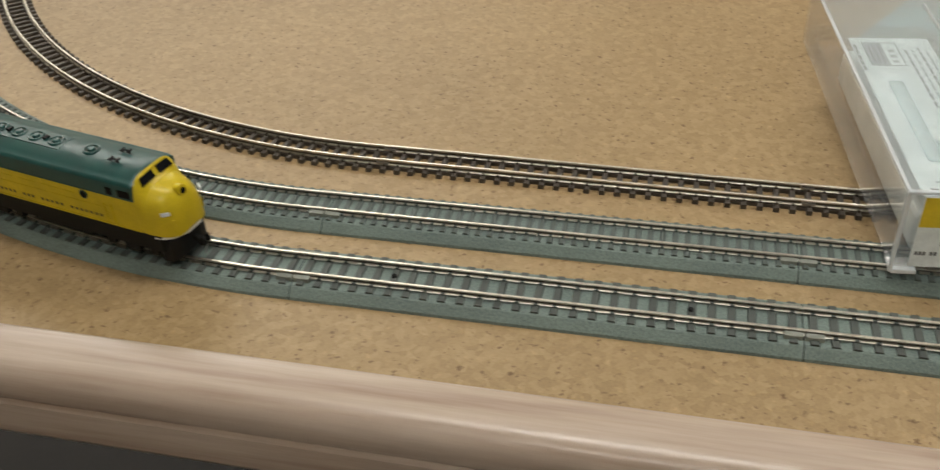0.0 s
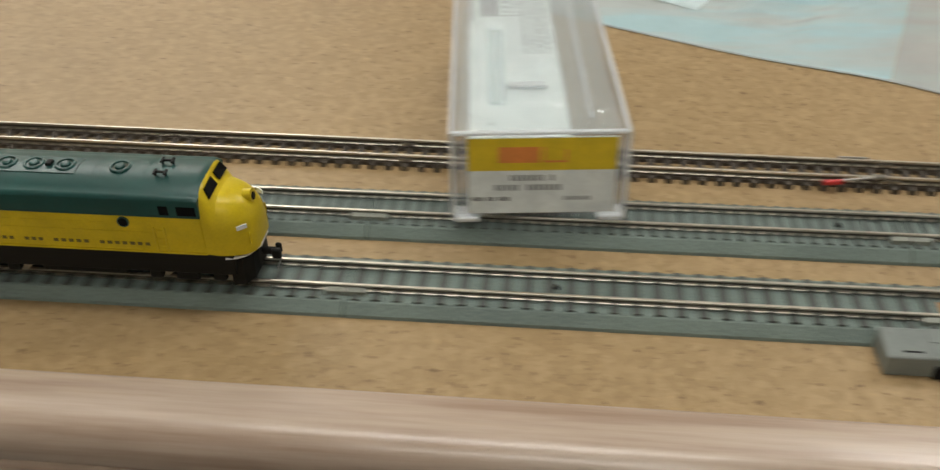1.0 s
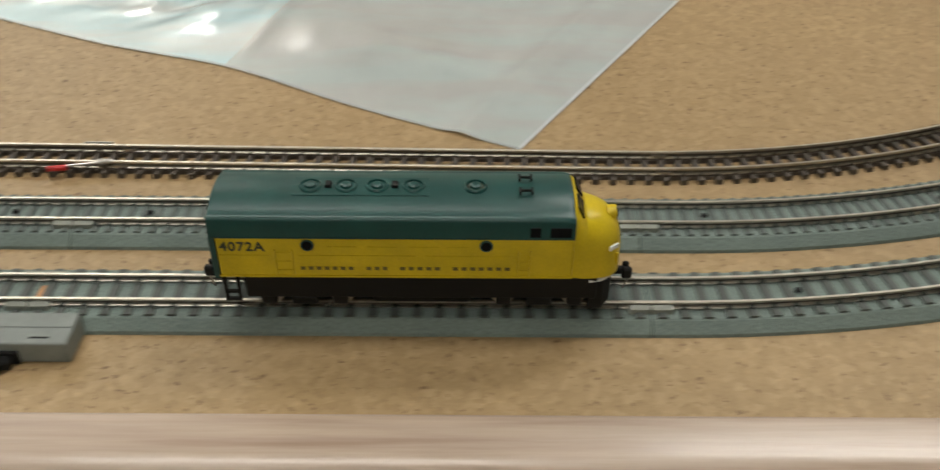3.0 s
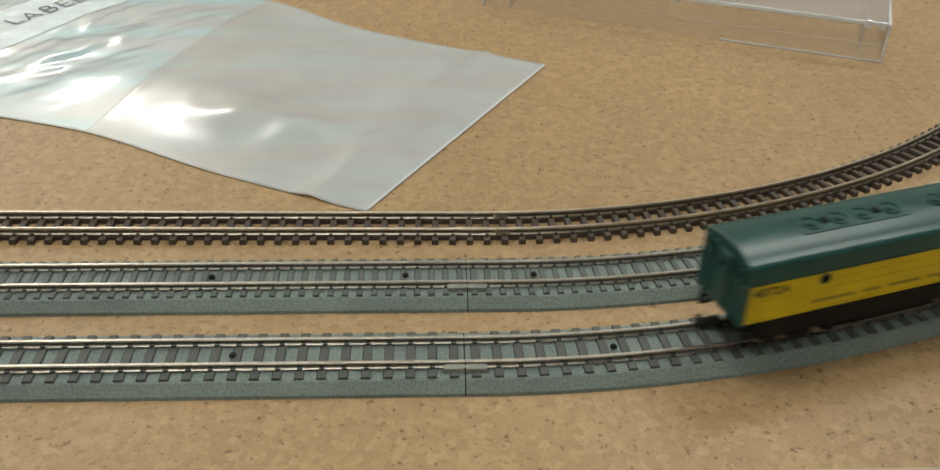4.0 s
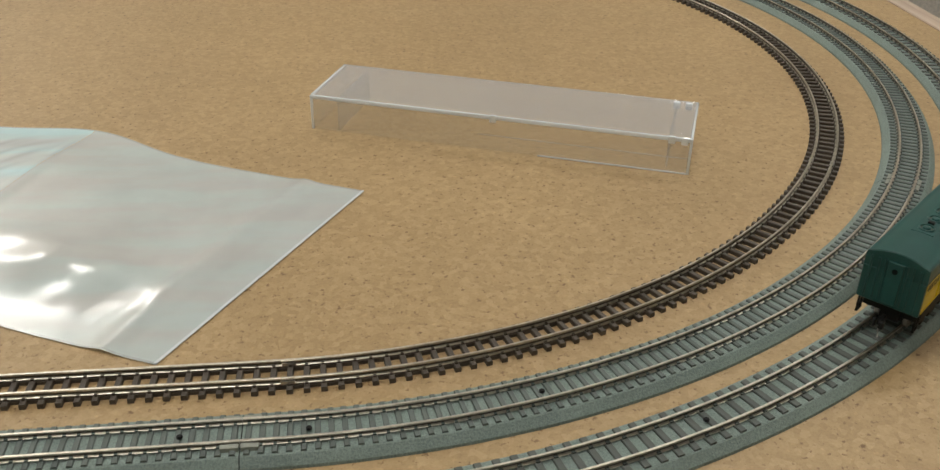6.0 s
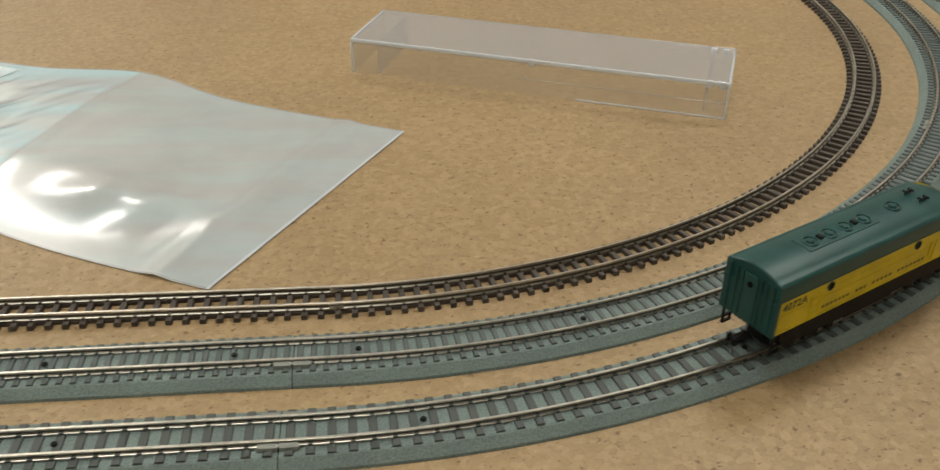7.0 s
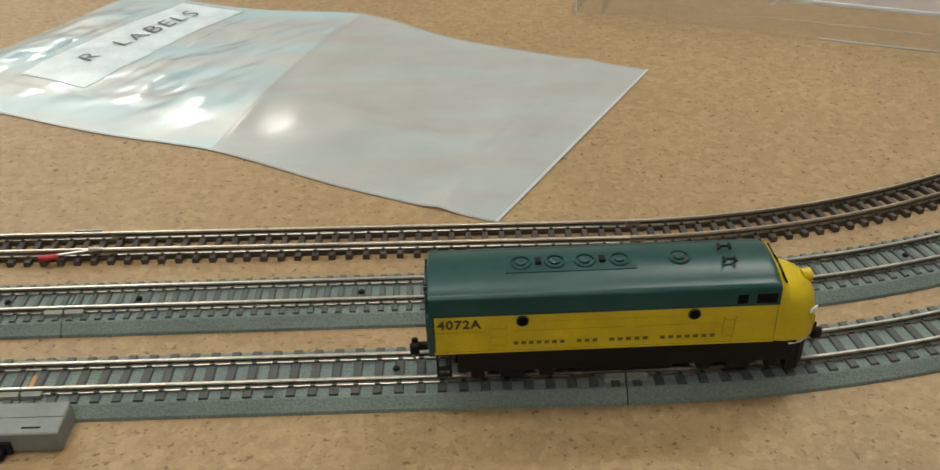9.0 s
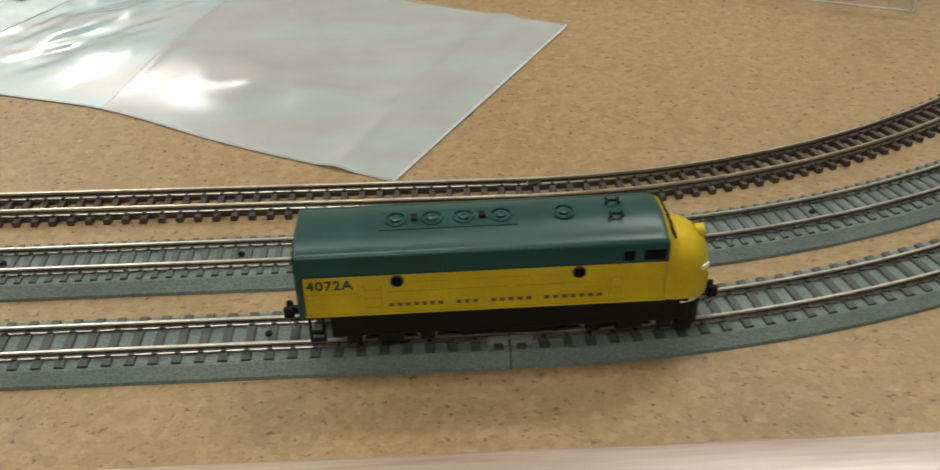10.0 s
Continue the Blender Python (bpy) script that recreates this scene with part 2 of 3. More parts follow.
def room():
    def slab(name, a, material, label, cat):
        tagged(new(name, mesh_of(box(B(), *a), name, material)), label, cat, kind="structure")
    slab("floor", (-2.2, 2.2, -2.0, 2.4, -0.80, -0.75), FLOOR, "dark floor below the table", "floor")
    slab("ceiling", (-2.2, 2.2, -2.0, 2.4, 1.62, 1.67), CEIL, "off-white painted ceiling", "ceiling")
    slab("wall_north", (-2.3, 2.3, 2.4, 2.5, -0.75, 1.62), WALL, "plain cream wall", "wall")
    slab("wall_south", (-2.3, 2.3, -2.1, -2.0, -0.75, 1.62), WALL, "plain cream wall", "wall")
    slab("wall_east", (2.2, 2.3, -2.0, 2.4, -0.75, 1.62), WALL, "plain cream wall", "wall")
    slab("wall_west", (-2.3, -2.2, -2.0, 2.4, -0.75, 1.62), WALL, "plain cream wall", "wall")
    top = thing("layout_table", pose(0, 0, 0), "wooden layout table carrying the cork sheet", "table")
    part("table_panel", box(B(), TX0 + 0.01, TX1 - 0.01, TY0 + 0.01, TY1 - 0.01, -0.030, -0.0125), WOOD, top)
    for x in (TX0 + 0.06, TX1 - 0.06):
        for y in (TY0 + 0.06, TY1 - 0.06):
            part("leg", box(B(), x - 0.025, x + 0.025, y - 0.025, y + 0.025, -0.75, -0.030, 0.003), WOOD, top)
    # Assumed fixtures for all five lamps, out of view; three serve only as fill.
    for lx, ly, long, watts in LAMPS:
        lamp = thing("assumed_ceiling_light", pose(lx, ly, 1.62), "assumed out-of-view ceiling light with glowing diffuser", "ceiling light", "ceiling lights")
        part("frame", box(B(), -long / 2 - 0.04, long / 2 + 0.04, -0.15, 0.15, -0.018, 0.0, 0.004), WHITE, lamp)
        part("diffuser", box(B(), -long / 2 - 0.01, long / 2 + 0.01, -0.12, 0.12, -0.026, -0.0182, 0.003), DIFFUSER, lamp)


room()


# ---- tracks ----
class Line:
    """An oval: front straight from xl to xr at y0, half circles of radius r, and the far straight.
    slant: how much the part to the west of xr runs away from the table's edge."""

    def __init__(self, y0, xl, xr, r, slant=0.0):
        self.y0, self.xl, self.xr, self.r, self.slant = y0, xl, xr, r, slant
        self.lap = 2 * (xr - xl) + 2 * math.pi * r

    def at(self, s):
        """Place and heading at s; on the front straight s is x."""
        x, y, a = self.level(s)
        if x < self.xr:
            y += self.slant * (self.xr - x)
            a -= self.slant * math.cos(a) ** 2
        return x, y, a

    def level(self, s):
        y0, xl, xr, r = self.y0, self.xl, self.xr, self.r
        if s > 2 * xr - xl + math.pi * r:
            s -= self.lap
        if xl <= s <= xr:
            return s, y0, 0.0
        if s < xl:
            a = (s - xl) / r
            return xl + r * math.sin(a), y0 + r - r * math.cos(a), a
        a = (s - xr) / r
        if a <= math.pi:
            return xr + r * math.sin(a), y0 + r - r * math.cos(a), a
        d = s - xr - math.pi * r
        return xr - d, y0 + 2 * r, math.pi


LINE_A = Line(0.0, -0.2880, 0.1545, 0.3546)
LINE_B = Line(0.0322, -0.2927, 0.1638, 0.3102)
LINE_C = Line(0.0602, -0.2835, 0.1620, 0.2714, 0.0125)


def sweep(line, s0, s1, prof, origin, step=0.008):
    n = max(1, int(math.ceil((s1 - s0) / step)))
    rings = []
    for i in range(n + 1):
        x, y, a = line.at(s0 + (s1 - s0) * i / n)
        ca, sa = math.cos(a), math.sin(a)
        rings.append([(x - sa * o - origin[0], y + ca * o - origin[1], z) for o, z in prof])
    return loft(B(), rings)


def rail_profile(off, z0, h):
    """Foot, thin web and head of a rail, clockwise from the foot; the web is points 3-4 and 11-12."""
    w, t, f = (0.00042, 0.00014, 0.00088) if h < 0.0019 else (0.00042, 0.00016, 0.00074)
    pts = [(-f, 0), (f, 0), (f, 0.12), (t, 0.24), (t, 0.62), (w, 0.68), (w, 0.94), (w * 0.7, 1.0), (-w * 0.7, 1.0), (-w, 0.94), (-w, 0.68), (-t, 0.62), (-t, 0.24), (-f, 0.12)]
    return [(off + a, z0 + h * b) for a, b in pts]


def rail_part(ob, line, s0, s1, prof, mid):
    """A rail with polished head and foot; the web's dark colour paints shade and tarnish."""
    rail = part("rail", sweep(line, s0, s1, prof, mid, 0.006), RAIL, ob, "", True)
    lo = min(z for _, z in prof)
    hi = max(z for _, z in prof)
    rail.data.materials.append(WEB)
    for p in rail.data.polygons:
        if 0.20 < (p.center.z - lo) / (hi - lo) < 0.67 and len(p.vertices) == 4:
            p.material_index = 1
    return rail


def tie_mesh(name, length, width, z0, z1, gauge, material):
    bm = B()
    h, l = width / 2, length / 2
    c = 0.00025
    loft(bm, [[(-h, y, z0), (h, y, z0), (h, y, z1 - c), (h - c, y, z1), (-h + c, y, z1), (-h, y, z1 - c)] for y in (-l, l)])
    for g in (-gauge, gauge):
        for d in (-0.00082, 0.00082):
            box(bm, -h * 0.50, h * 0.50, g + d - 0.00040, g + d + 0.00040, z1 - 0.0001, z1 + 0.00058)
    return mesh_of(bm, name, material)


BED_PROFILE = [(-0.0113, 0.0), (0.0113, 0.0), (0.0111, 0.0009), (0.0088, 0.0031), (0.0082, 0.0033), (-0.0082, 0.0033), (-0.0088, 0.0031), (-0.0111, 0.0009)]
TIE_AB = tie_mesh("tie", 0.0166, 0.0023, 0.0030, 0.0039, 0.0045, TIE)
TIE_B = tie_mesh("tie", 0.0164, 0.0017, 0.0030, 0.0039, 0.0045, TIE_GREY)
TIE_C = tie_mesh("tie", 0.0154, 0.0019, 0.0, 0.0017, 0.0045, TIE_BROWN)


def screw_mesh():
    bm = cyl(B(), 0.0009, 0.0003, pose(0, 0, 0.00015), 12)
    cyl(bm, 0.0007, 0.0006, pose(0, 0, 0.0003), 8)
    return mesh_of(bm, "track_screw", HOLE)


SCREW = screw_mesh()


def put(name, me, parent, m):
    ob = new(name, me)
    ob.parent = parent
    ob.matrix_basis = m
    return ob


def section(line, s0, s1, bedded, pitch, group, screws=(), copper=None):
    """One piece of track between two joints, with its rails, ties and, where it has one, its roadbed."""
    mid = line.at((s0 + s1) / 2)
    bent = s1 > line.xr + 0.02 or s0 < line.xl - 0.02
    kind = "curved" if bent else "straight"
    if bedded:
        label = kind + " grey roadbed track piece with dark ties and silver rails"
    else:
        label = kind + " dark brown tie track piece lying directly on cork"
    ob = thing("track_section", pose(mid[0], mid[1], 0), label, "model track", group)
    gap = 0.00016
    if bedded:
        part("roadbed", sweep(line, s0 + gap, s1 - gap, BED_PROFILE, mid), BED, ob)
        # Black filler added between the pieces paints the shade of the open joint.
        part("joint_shade_filler", sweep(line, s1 - gap, s1 + gap, [(a * 0.995, b - 0.00012) for a, b in BED_PROFILE], mid), HOLE, ob, "dark filler standing in for shade in the joint")
    z0, h, g = (0.0038, 0.0017, 0.0045) if bedded else (0.0018, 0.0021, 0.0044)
    for o in (-g, g):
        rail_part(ob, line, s0 + 0.0001, s1 - 0.0001, rail_profile(o, z0, h), mid)
    if not bedded:
        for o in (-g, g):
            part("tie_strip", sweep(line, s0, s1, [(o - 0.0009, 0.0), (o + 0.0009, 0.0), (o + 0.0009, 0.0012), (o - 0.0009, 0.0012)], mid), TIE_BROWN, ob)
    n = max(1, round((s1 - s0) / pitch))
    far = mid[1] > 0.52 or mid[0] < -0.56
    me = (TIE_AB if pitch > 0.0045 else TIE_B) if bedded else TIE_C
    joined = B() if far else None
    for i in range(n):
        x, y, a = line.at(s0 + (i + 0.5) * (s1 - s0) / n)
        m = pose(x - mid[0], y - mid[1], 0, 0, 0, math.degrees(a))
        if far:
            joined.from_mesh(me)
            joined.verts.ensure_lookup_table()
            k = len(me.vertices)
            for v in joined.verts[-k:]:
                v.co = m @ v.co
        else:
            put("tie", me, ob, m)
    if far:
        t = part("ties", joined, TIE if bedded else TIE_BROWN, ob)
        tagged(t, kind="stuff")
    for s in screws:
        x, y, a = line.at(s)
        put("track_screw", SCREW, ob, pose(x - mid[0], y - mid[1], 0.0039 if bedded else 0.0018, 0, 0, math.degrees(a)))
    for o in (-g, g):
        side = -1 if o < 0 else 1
        if bedded:
            prof = [(o + side * 0.0006, 0.0033), (o + side * 0.0022, 0.0033), (o + side * 0.0021, 0.0046), (o + side * 0.0006, 0.0049)]
            part("joiner", sweep(line, s0 + 0.0003, s0 + 0.0052, prof, mid), JOINER, ob, "grey plastic rail joiner")
            part("joiner", sweep(line, s1 - 0.0052, s1 - 0.0003, prof, mid), JOINER, ob, "grey plastic rail joiner")
        else:
            prof = [(o - 0.0009, 0.0019), (o + 0.0009, 0.0019), (o + 0.0009, 0.0029), (o - 0.0009, 0.0029)]
            part("joiner", sweep(line, s0 + 0.0001, s0 + 0.0042, prof, mid), STEEL, ob, "thin metal rail joiner")
    if copper is not None:
        x, y, a = line.at(copper)
        for dx in (-0.0011, 0.0011):
            part("contact_strip", box(B(), x + dx - 0.0006 - mid[0], x + dx + 0.0006 - mid[0], y - 0.0022 - mid[1], y + 0.0022 - mid[1], 0.0034, 0.0036), COPPER, ob, "copper contact strip")
    return ob


def lay(line, fronts, bedded, pitch, group, screws, copper=None):
    """Pieces between the joints of the front straight, then round the oval in even pieces."""
    for a, b in zip(fronts, fronts[1:]):
        section(line, a, b, bedded, pitch, group, [s for s in screws if a < s < b], copper if copper is not None and a < copper < b else None)
    rest = line.lap - (fronts[-1] - fronts[0])
    n = 8
    for i in range(n):
        a = fronts[-1] + rest * i / n
        b = fronts[-1] + rest * (i + 1) / n
        section(line, a, b, bedded, pitch, group, [s for s in screws if a < s < b])


lay(LINE_A, [-0.2856, -0.1406, 0.0048, 0.1520], True, 0.00529, "pieces of the outer track", [-0.2561, -0.1705, -0.0877, 0.0959, 0.1890, 0.2862], 0.0068)
lay(LINE_B, [-0.2870, -0.1406, 0.0048, 0.1536], True, 0.0038, "pieces of the middle track", [-0.0126, 0.0236, 0.085, 0.137, 0.172, 0.240])
lay(LINE_C, [-0.2800, -0.1379, 0.0060, 0.1630], False, 0.00503, "pieces of the inner track", [])


# ---- things on the table ----
def connector_box():
    ob = thing("track_connector_box", pose(0.0033, -0.0152, 0), "grey plastic track connector box beside the roadbed", "connector")
    part("housing", box(B(), -0.0157, 0.0157, -0.0054, 0.0050, 0.0, 0.0058, 0.0005, 2), BOXGREY, ob)
    for x in (-0.0095, 0.0090):
        part("slot", box(B(), x - 0.0022, x + 0.0022, -0.0036, -0.0031, 0.0056, 0.00590), HOLE, ob)
    part("ridge", box(B(), -0.0052, -0.0048, -0.0050, 0.0046, 0.0057, 0.00596), BOXGREY, ob)
    part("step", box(B(), -0.0050, 0.0154, 0.0000, 0.0048, 0.0057, 0.00600, 0.0001), BOXGREY, ob)
    part("socket", box(B(), -0.0047, 0.0044, -0.0062, -0.0050, 0.0003, 0.0036), HOLE, ob, "black socket")
    plug = part("plug", box(B(), -0.0028, 0.0030, -0.0086, -0.0058, 0.0003, 0.0028, 0.0004), BLACK, ob, "small black plug")
    part("pin", box(B(), -0.0010, 0.0012, -0.0098, -0.0084, 0.0005, 0.0018, 0.0002), BLACK, plug)


connector_box()


def feeder_wire():
    ob = thing("feeder_wire", pose(-0.0095, 0.0550, 0.0030), "short red-sleeved wire soldered to inner track rail", "wire")
    part("sleeve", cyl(B(), 0.00085, 0.0055, pose(0, 0, 0, 0, 90, 8), 12), RED, ob, "red plastic sleeve")
    part("bare_end", cyl(B(), 0.00045, 0.013, pose(0.0090, 0.0016, 0.0006, 0, 88, 9), 8), STEEL, ob, "bare tinned wire end")
    clip = part("solder", cyl(B(), 0.0011, 0.0040, pose(0.0135, 0.0026, 0.0007, 0, 90, 8), 10, 0.0006), STEEL, ob, "bright solder blob")
    part("tag", box(B(), 0.004, 0.0125, 0.0124, 0.0128, -0.0010, 0.0012, 0.0001), STEEL, ob)


feeder_wire()


def text_mesh(body, size, material, name, thick=0.00004, font_shear=0.0, spread=1.0, bold=0.0):
    cu = bpy.data.curves.new(name, "FONT")
    cu.body, cu.size, cu.extrude, cu.shear, cu.space_character = body, size, thick, font_shear, spread
    cu.offset = bold
    cu.align_x, cu.align_y = "CENTER", "CENTER"
    tmp = bpy.data.objects.new(name, cu)
    scene.collection.objects.link(tmp)
    me = bpy.data.meshes.new_from_object(tmp.evaluated_get(bpy.context.evaluated_depsgraph_get()))
    bpy.data.objects.remove(tmp)
    me.name = name
    me.materials.clear()
    me.materials.append(material)
    return me


# the plastic bag: its near right corner, and its two edge directions
BAG_N = Vector((0.1242, 0.0706, 0.0))
BAG_U = Vector((-0.905, 0.425, 0.0))
BAG_V = Vector((0.516, 0.857, 0.0))
BAG_L, BAG_W = 0.262, 0.129


def bag_crease(v):
    return 0.113 + 0.029 * v / BAG_W


def bag_height(u, v):
    """Height of the film above the cork at u along the bag and v across it (metres)."""
    d = u - bag_crease(v)
    ridge = 0.0022 * math.exp(-(d / (0.042 if d < 0 else 0.030)) ** 2) + 0.0012 * math.exp(-abs(d) / 0.006)
    edge = min(1.0, min(u, BAG_L - u) / 0.012)
    k = min(1.0, min(v, BAG_W - v) / 0.045)
    lip = 0.02 + 0.98 * k * k * (3 - 2 * k)
    w = noise.noise(Vector((u * 24, v * 9, 0.3))) * 0.0014 + noise.noise(Vector((u * 60, v * 24, 1.7))) * 0.0003
    if d > 0.004:
        on_label = 0.4 if 0.188 < u < 0.236 and v > 0.022 else 1.0
        w += (noise.noise(Vector((u * 55 + v * 20, v * 28 - u * 18, 4.0))) * 0.0017 + noise.noise(Vector((u * 150 + v * 60, v * 90 - u * 50, 6.0))) * 0.0006 + 0.001) * min(1.0, d / 0.03) * on_label
    fold = 0.0010 * math.exp(-((u - 0.020 - 0.05 * v) / 0.0045) ** 2)
    pad = 0.0034 * math.exp(-((u - 0.062) / 0.036) ** 2 - ((v - 0.034) / 0.019) ** 2) * (1 + 0.55 * noise.noise(Vector((u * 55, v * 70, 7.0))))
    pad += 0.0005 * math.exp(-((u - 0.02) / 0.028) ** 2 - ((v - 0.012) / 0.012) ** 2) * 2.0 * noise.noise(Vector((u * 130 + v * 60, v * 45 - u * 30, 9.0)))
    return 0.0003 + edge * (lip * (0.0007 + w + ridge) + fold + pad * lip)


def bag_point(u, v, lift=0.0):
    d = u - bag_crease(v)
    pull = math.exp(-(d / (0.040 if d < 0 else 0.034)) ** 2)
    p = BAG_N + BAG_U * u + BAG_V * (v + pull * (0.0055 + 0.0085 * v / BAG_W))
    return Vector((p.x, p.y, max(0.0003, bag_height(u, v)) + lift))


def patch(u0, u1, v0, v1, nu, nv, lift):
    """A piece of film; u0 and u1 are numbers or functions of v."""
    bm = B()
    lo = u0 if callable(u0) else lambda v: u0
    hi = u1 if callable(u1) else lambda v: u1
    grid = []
    for i in range(nu + 1):
        row = []
        for j in range(nv + 1):
            v = v0 + (v1 - v0) * j / nv
            row.append(bm.verts.new(bag_point(lo(v) + (hi(v) - lo(v)) * i / nu, v, lift)))
        grid.append(row)
    for i in range(nu):
        for j in range(nv):
            bm.faces.new((grid[i][j], grid[i + 1][j], grid[i + 1][j + 1], grid[i][j + 1]))
    return bm


def plastic_bag():
    ob = thing("plastic_bag", pose(0, 0, 0), "crumpled milky zip bag lying flat on the cork", "plastic bag")
    part("upper_film", patch(0.0, lambda v: bag_crease(v) + 0.0010, 0.0, BAG_W, 90, 84, 0.0), FILM, ob, "", True)
    part("inner_film", patch(lambda v: bag_crease(v) + 0.0012, BAG_L, 0.0, BAG_W, 90, 84, 0.0), FILM_BLUE, ob, "pale blue tinted end of the bag", True)
    part("sealed_edge", patch(0.0, 0.0010, 0.0, BAG_W, 2, 60, 0.0003), ACRYLIC_EDGE, ob, "heat-sealed edge whitened for its glint", True)
    for v0, v1 in ((0.0, 0.0009), (BAG_W - 0.0009, BAG_W)):
        part("film_edge", patch(0.0, BAG_L, v0, v1, 160, 1, 0.0002), FILM_EDGE, ob, "pale cut edge of the film", True)
    lab = part("paper_label", patch(0.1955, 0.2295, 0.029, 0.124, 30, 80, 0.00025), PAPER_BLUE, ob, "white paper label with handwriting", True)
    me = text_mesh("R  LABELS", 0.0132, INK, "handwriting", 0.0, 0.2, 1.2, -0.00012)
    u0, v0 = 0.2140, 0.080
    for vt in me.vertices:
        u, v = u0 + vt.co.y, v0 + vt.co.x
        vt.co = bag_point(u, v, 0.0007)
    w = new("handwriting", me)
    w.parent = lab
    return ob


plastic_bag()


def shell(bm, x0, x1, y0, y1, z0, z1, t, open_top):
    """A five-sided thin box, open above or below."""
    zo, zc, d = (z1, z0, t) if open_top else (z0, z1, -t)
    loops = []
    for e, z in ((0, zc), (0, zo), (t, zo), (t, zc + d)):
        loops.append([(x0 + e, y0 + e, z), (x1 - e, y0 + e, z), (x1 - e, y1 - e, z), (x0 + e, y1 - e, z)])
    return loft(bm, loops)


def bars(parent, material, spots, name="print"):
    for x0, x1, y0, y1, z in spots:
        part(name, box(B(), x0, x1, y0, y1, z, z + 0.00006), material, parent)


def model_case():
    """Clear case lying across the tracks: x across, y away along its length."""
    W, L, H = 0.0468, 0.153, 0.0268
    ob = thing("model_box", pose(-0.1168, 0.0236, 0.0061, -1.6, 0, 5.8), "clear plastic model box with yellow and white end label", "plastic box")
    part("lid", shell(B(), 0.0, W, 0.0, L, 0.002, H, 0.0009, False), ACRYLIC, ob, "clear plastic lid")
    part("base_tray", shell(B(), 0.0015, W - 0.0015, 0.0015, L - 0.0015, 0.0, 0.009, 0.0008, True), ACRYLIC, ob, "clear plastic tray")
    for x0, x1, y in ((0, W, 0), (0, W, L - 0.0009)):
        part("rim", box(B(), x0, x1, y - 0.0003, y + 0.0012, H - 0.0006, H + 0.0003, 0.0002), ACRYLIC_EDGE, ob, "lid edge whitened for its glint")
    for x in (-0.0002, W - 0.0010):
        part("rim", box(B(), x, x + 0.0012, 0.001, L - 0.001, H - 0.0006, H + 0.0003, 0.0002), ACRYLIC_EDGE, ob, "lid edge whitened for its glint")
        part("corner_post", box(B(), x, x + 0.0012, -0.0003, 0.0010, 0.0, H, 0.0002), ACRYLIC_EDGE, ob)
    for x in (0.0006, W - 0.0076):
        part("foot", box(B(), x, x + 0.0070, -0.0004, 0.006, -0.0006, 0.0010, 0.0003), ACRYLIC_EDGE, ob)
    part("insert", box(B(), 0.0055, 0.0325, 0.004, 0.112, 0.004, 0.0170, 0.002, 2), FOAM, ob, "white foam insert")
    top = part("top_card", box(B(), 0.0050, 0.0318, 0.003, 0.106, H - 0.0032, H - 0.0029), PAPER, ob, "white printed paper card")
    z = H - 0.00288
    bars(top, INK, [(0.0054, 0.0064, 0.080 + 0.0042 * k, 0.0832 + 0.0042 * k, z) for k in range(5)])
    part("logo_print", box(B(), 0.0085, 0.0148, 0.084, 0.1015, z, z + 0.00006), INK_PALE, top)
    bars(top, INK, [(0.0085, 0.0088, 0.084, 0.1015, z + 0.00004), (0.0145, 0.0148, 0.084, 0.1015, z + 0.00004), (0.0085, 0.0200, 0.0835, 0.0839, z + 0.00004), (0.0085, 0.0200, 0.1016, 0.1020, z + 0.00004), (0.0197, 0.0200, 0.0839, 0.1016, z + 0.00004)])
    bars(top, INK, [(0.0100 + 0.0016 * k, 0.0106 + 0.0016 * k, 0.0862, 0.0990, z + 0.00008) for k in range(3)])
    bars(top, INK_PALE, [(0.0162, 0.0182, 0.0860 + 0.0042 * k, 0.0880 + 0.0042 * k, z) for k in range(3)])
    rng = random.Random(5)
    for col in range(4):
        y = 0.054
        while y < 0.096:
            run = rng.uniform(0.002, 0.0055)
            bars(top, INK_PALE if col % 2 else INK, [(0.0218 + col * 0.0023, 0.0226 + col * 0.0023, y, y + run, z)])
            y += run + 0.0011
    for i in range(7):
        x, y = rng.uniform(0.006, 0.012), rng.uniform(0.004, 0.010)
        bars(top, INK, [(x, x + rng.uniform(0.0006, 0.0016), y, y + 0.0008, z)])
    tray = part("blister", box(B(), 0.0105, 0.0150, 0.020, 0.070, H - 0.0028, H - 0.0012, 0.0010, 2), ACRYLIC_WAVY, ob, "moulded clear blister")
    part("blister_ridge", box(B(), 0.0155, 0.0270, 0.030, 0.0325, H - 0.0028, H - 0.0012, 0.0008, 2), ACRYLIC_EDGE, tray)
    part("blister_ridge", box(B(), W - 0.0095, W - 0.0085, 0.012, 0.135, H - 0.0028, H - 0.0010, 0.0004, 2), ACRYLIC_EDGE, tray)
    wavy = B()
    rows = []
    for i in range(61):
        y = 0.004 + (L - 0.009) * i / 60
        rows.append([wavy.verts.new((0.002 + (W - 0.004) * j / 20, y, H - 0.0019 + 0.0013 * noise.noise(Vector((j * 0.42, y * 70, 2.0))) + 0.0004 * noise.noise(Vector((j * 0.9, y * 190, 5.0))))) for j in range(21)])
    for a, b in zip(rows, rows[1:]):
        for j in range(20):
            wavy.faces.new((a[j], a[j + 1], b[j + 1], b[j]))
    part("inner_film", wavy, ACRYLIC_WAVY, ob, "crinkled clear film over the card", True)
    face = part("end_label", box(B(), 0.0046, W - 0.0034, -0.0006, -0.0003, 0.0026, H - 0.0010), PAPER, ob, "white end label with yellow band")
    part("yellow_band", box(B(), 0.0046, W - 0.0034, -0.00072, -0.00062, 0.0160, H - 0.0012), CARD_YELLOW, face, "yellow band")
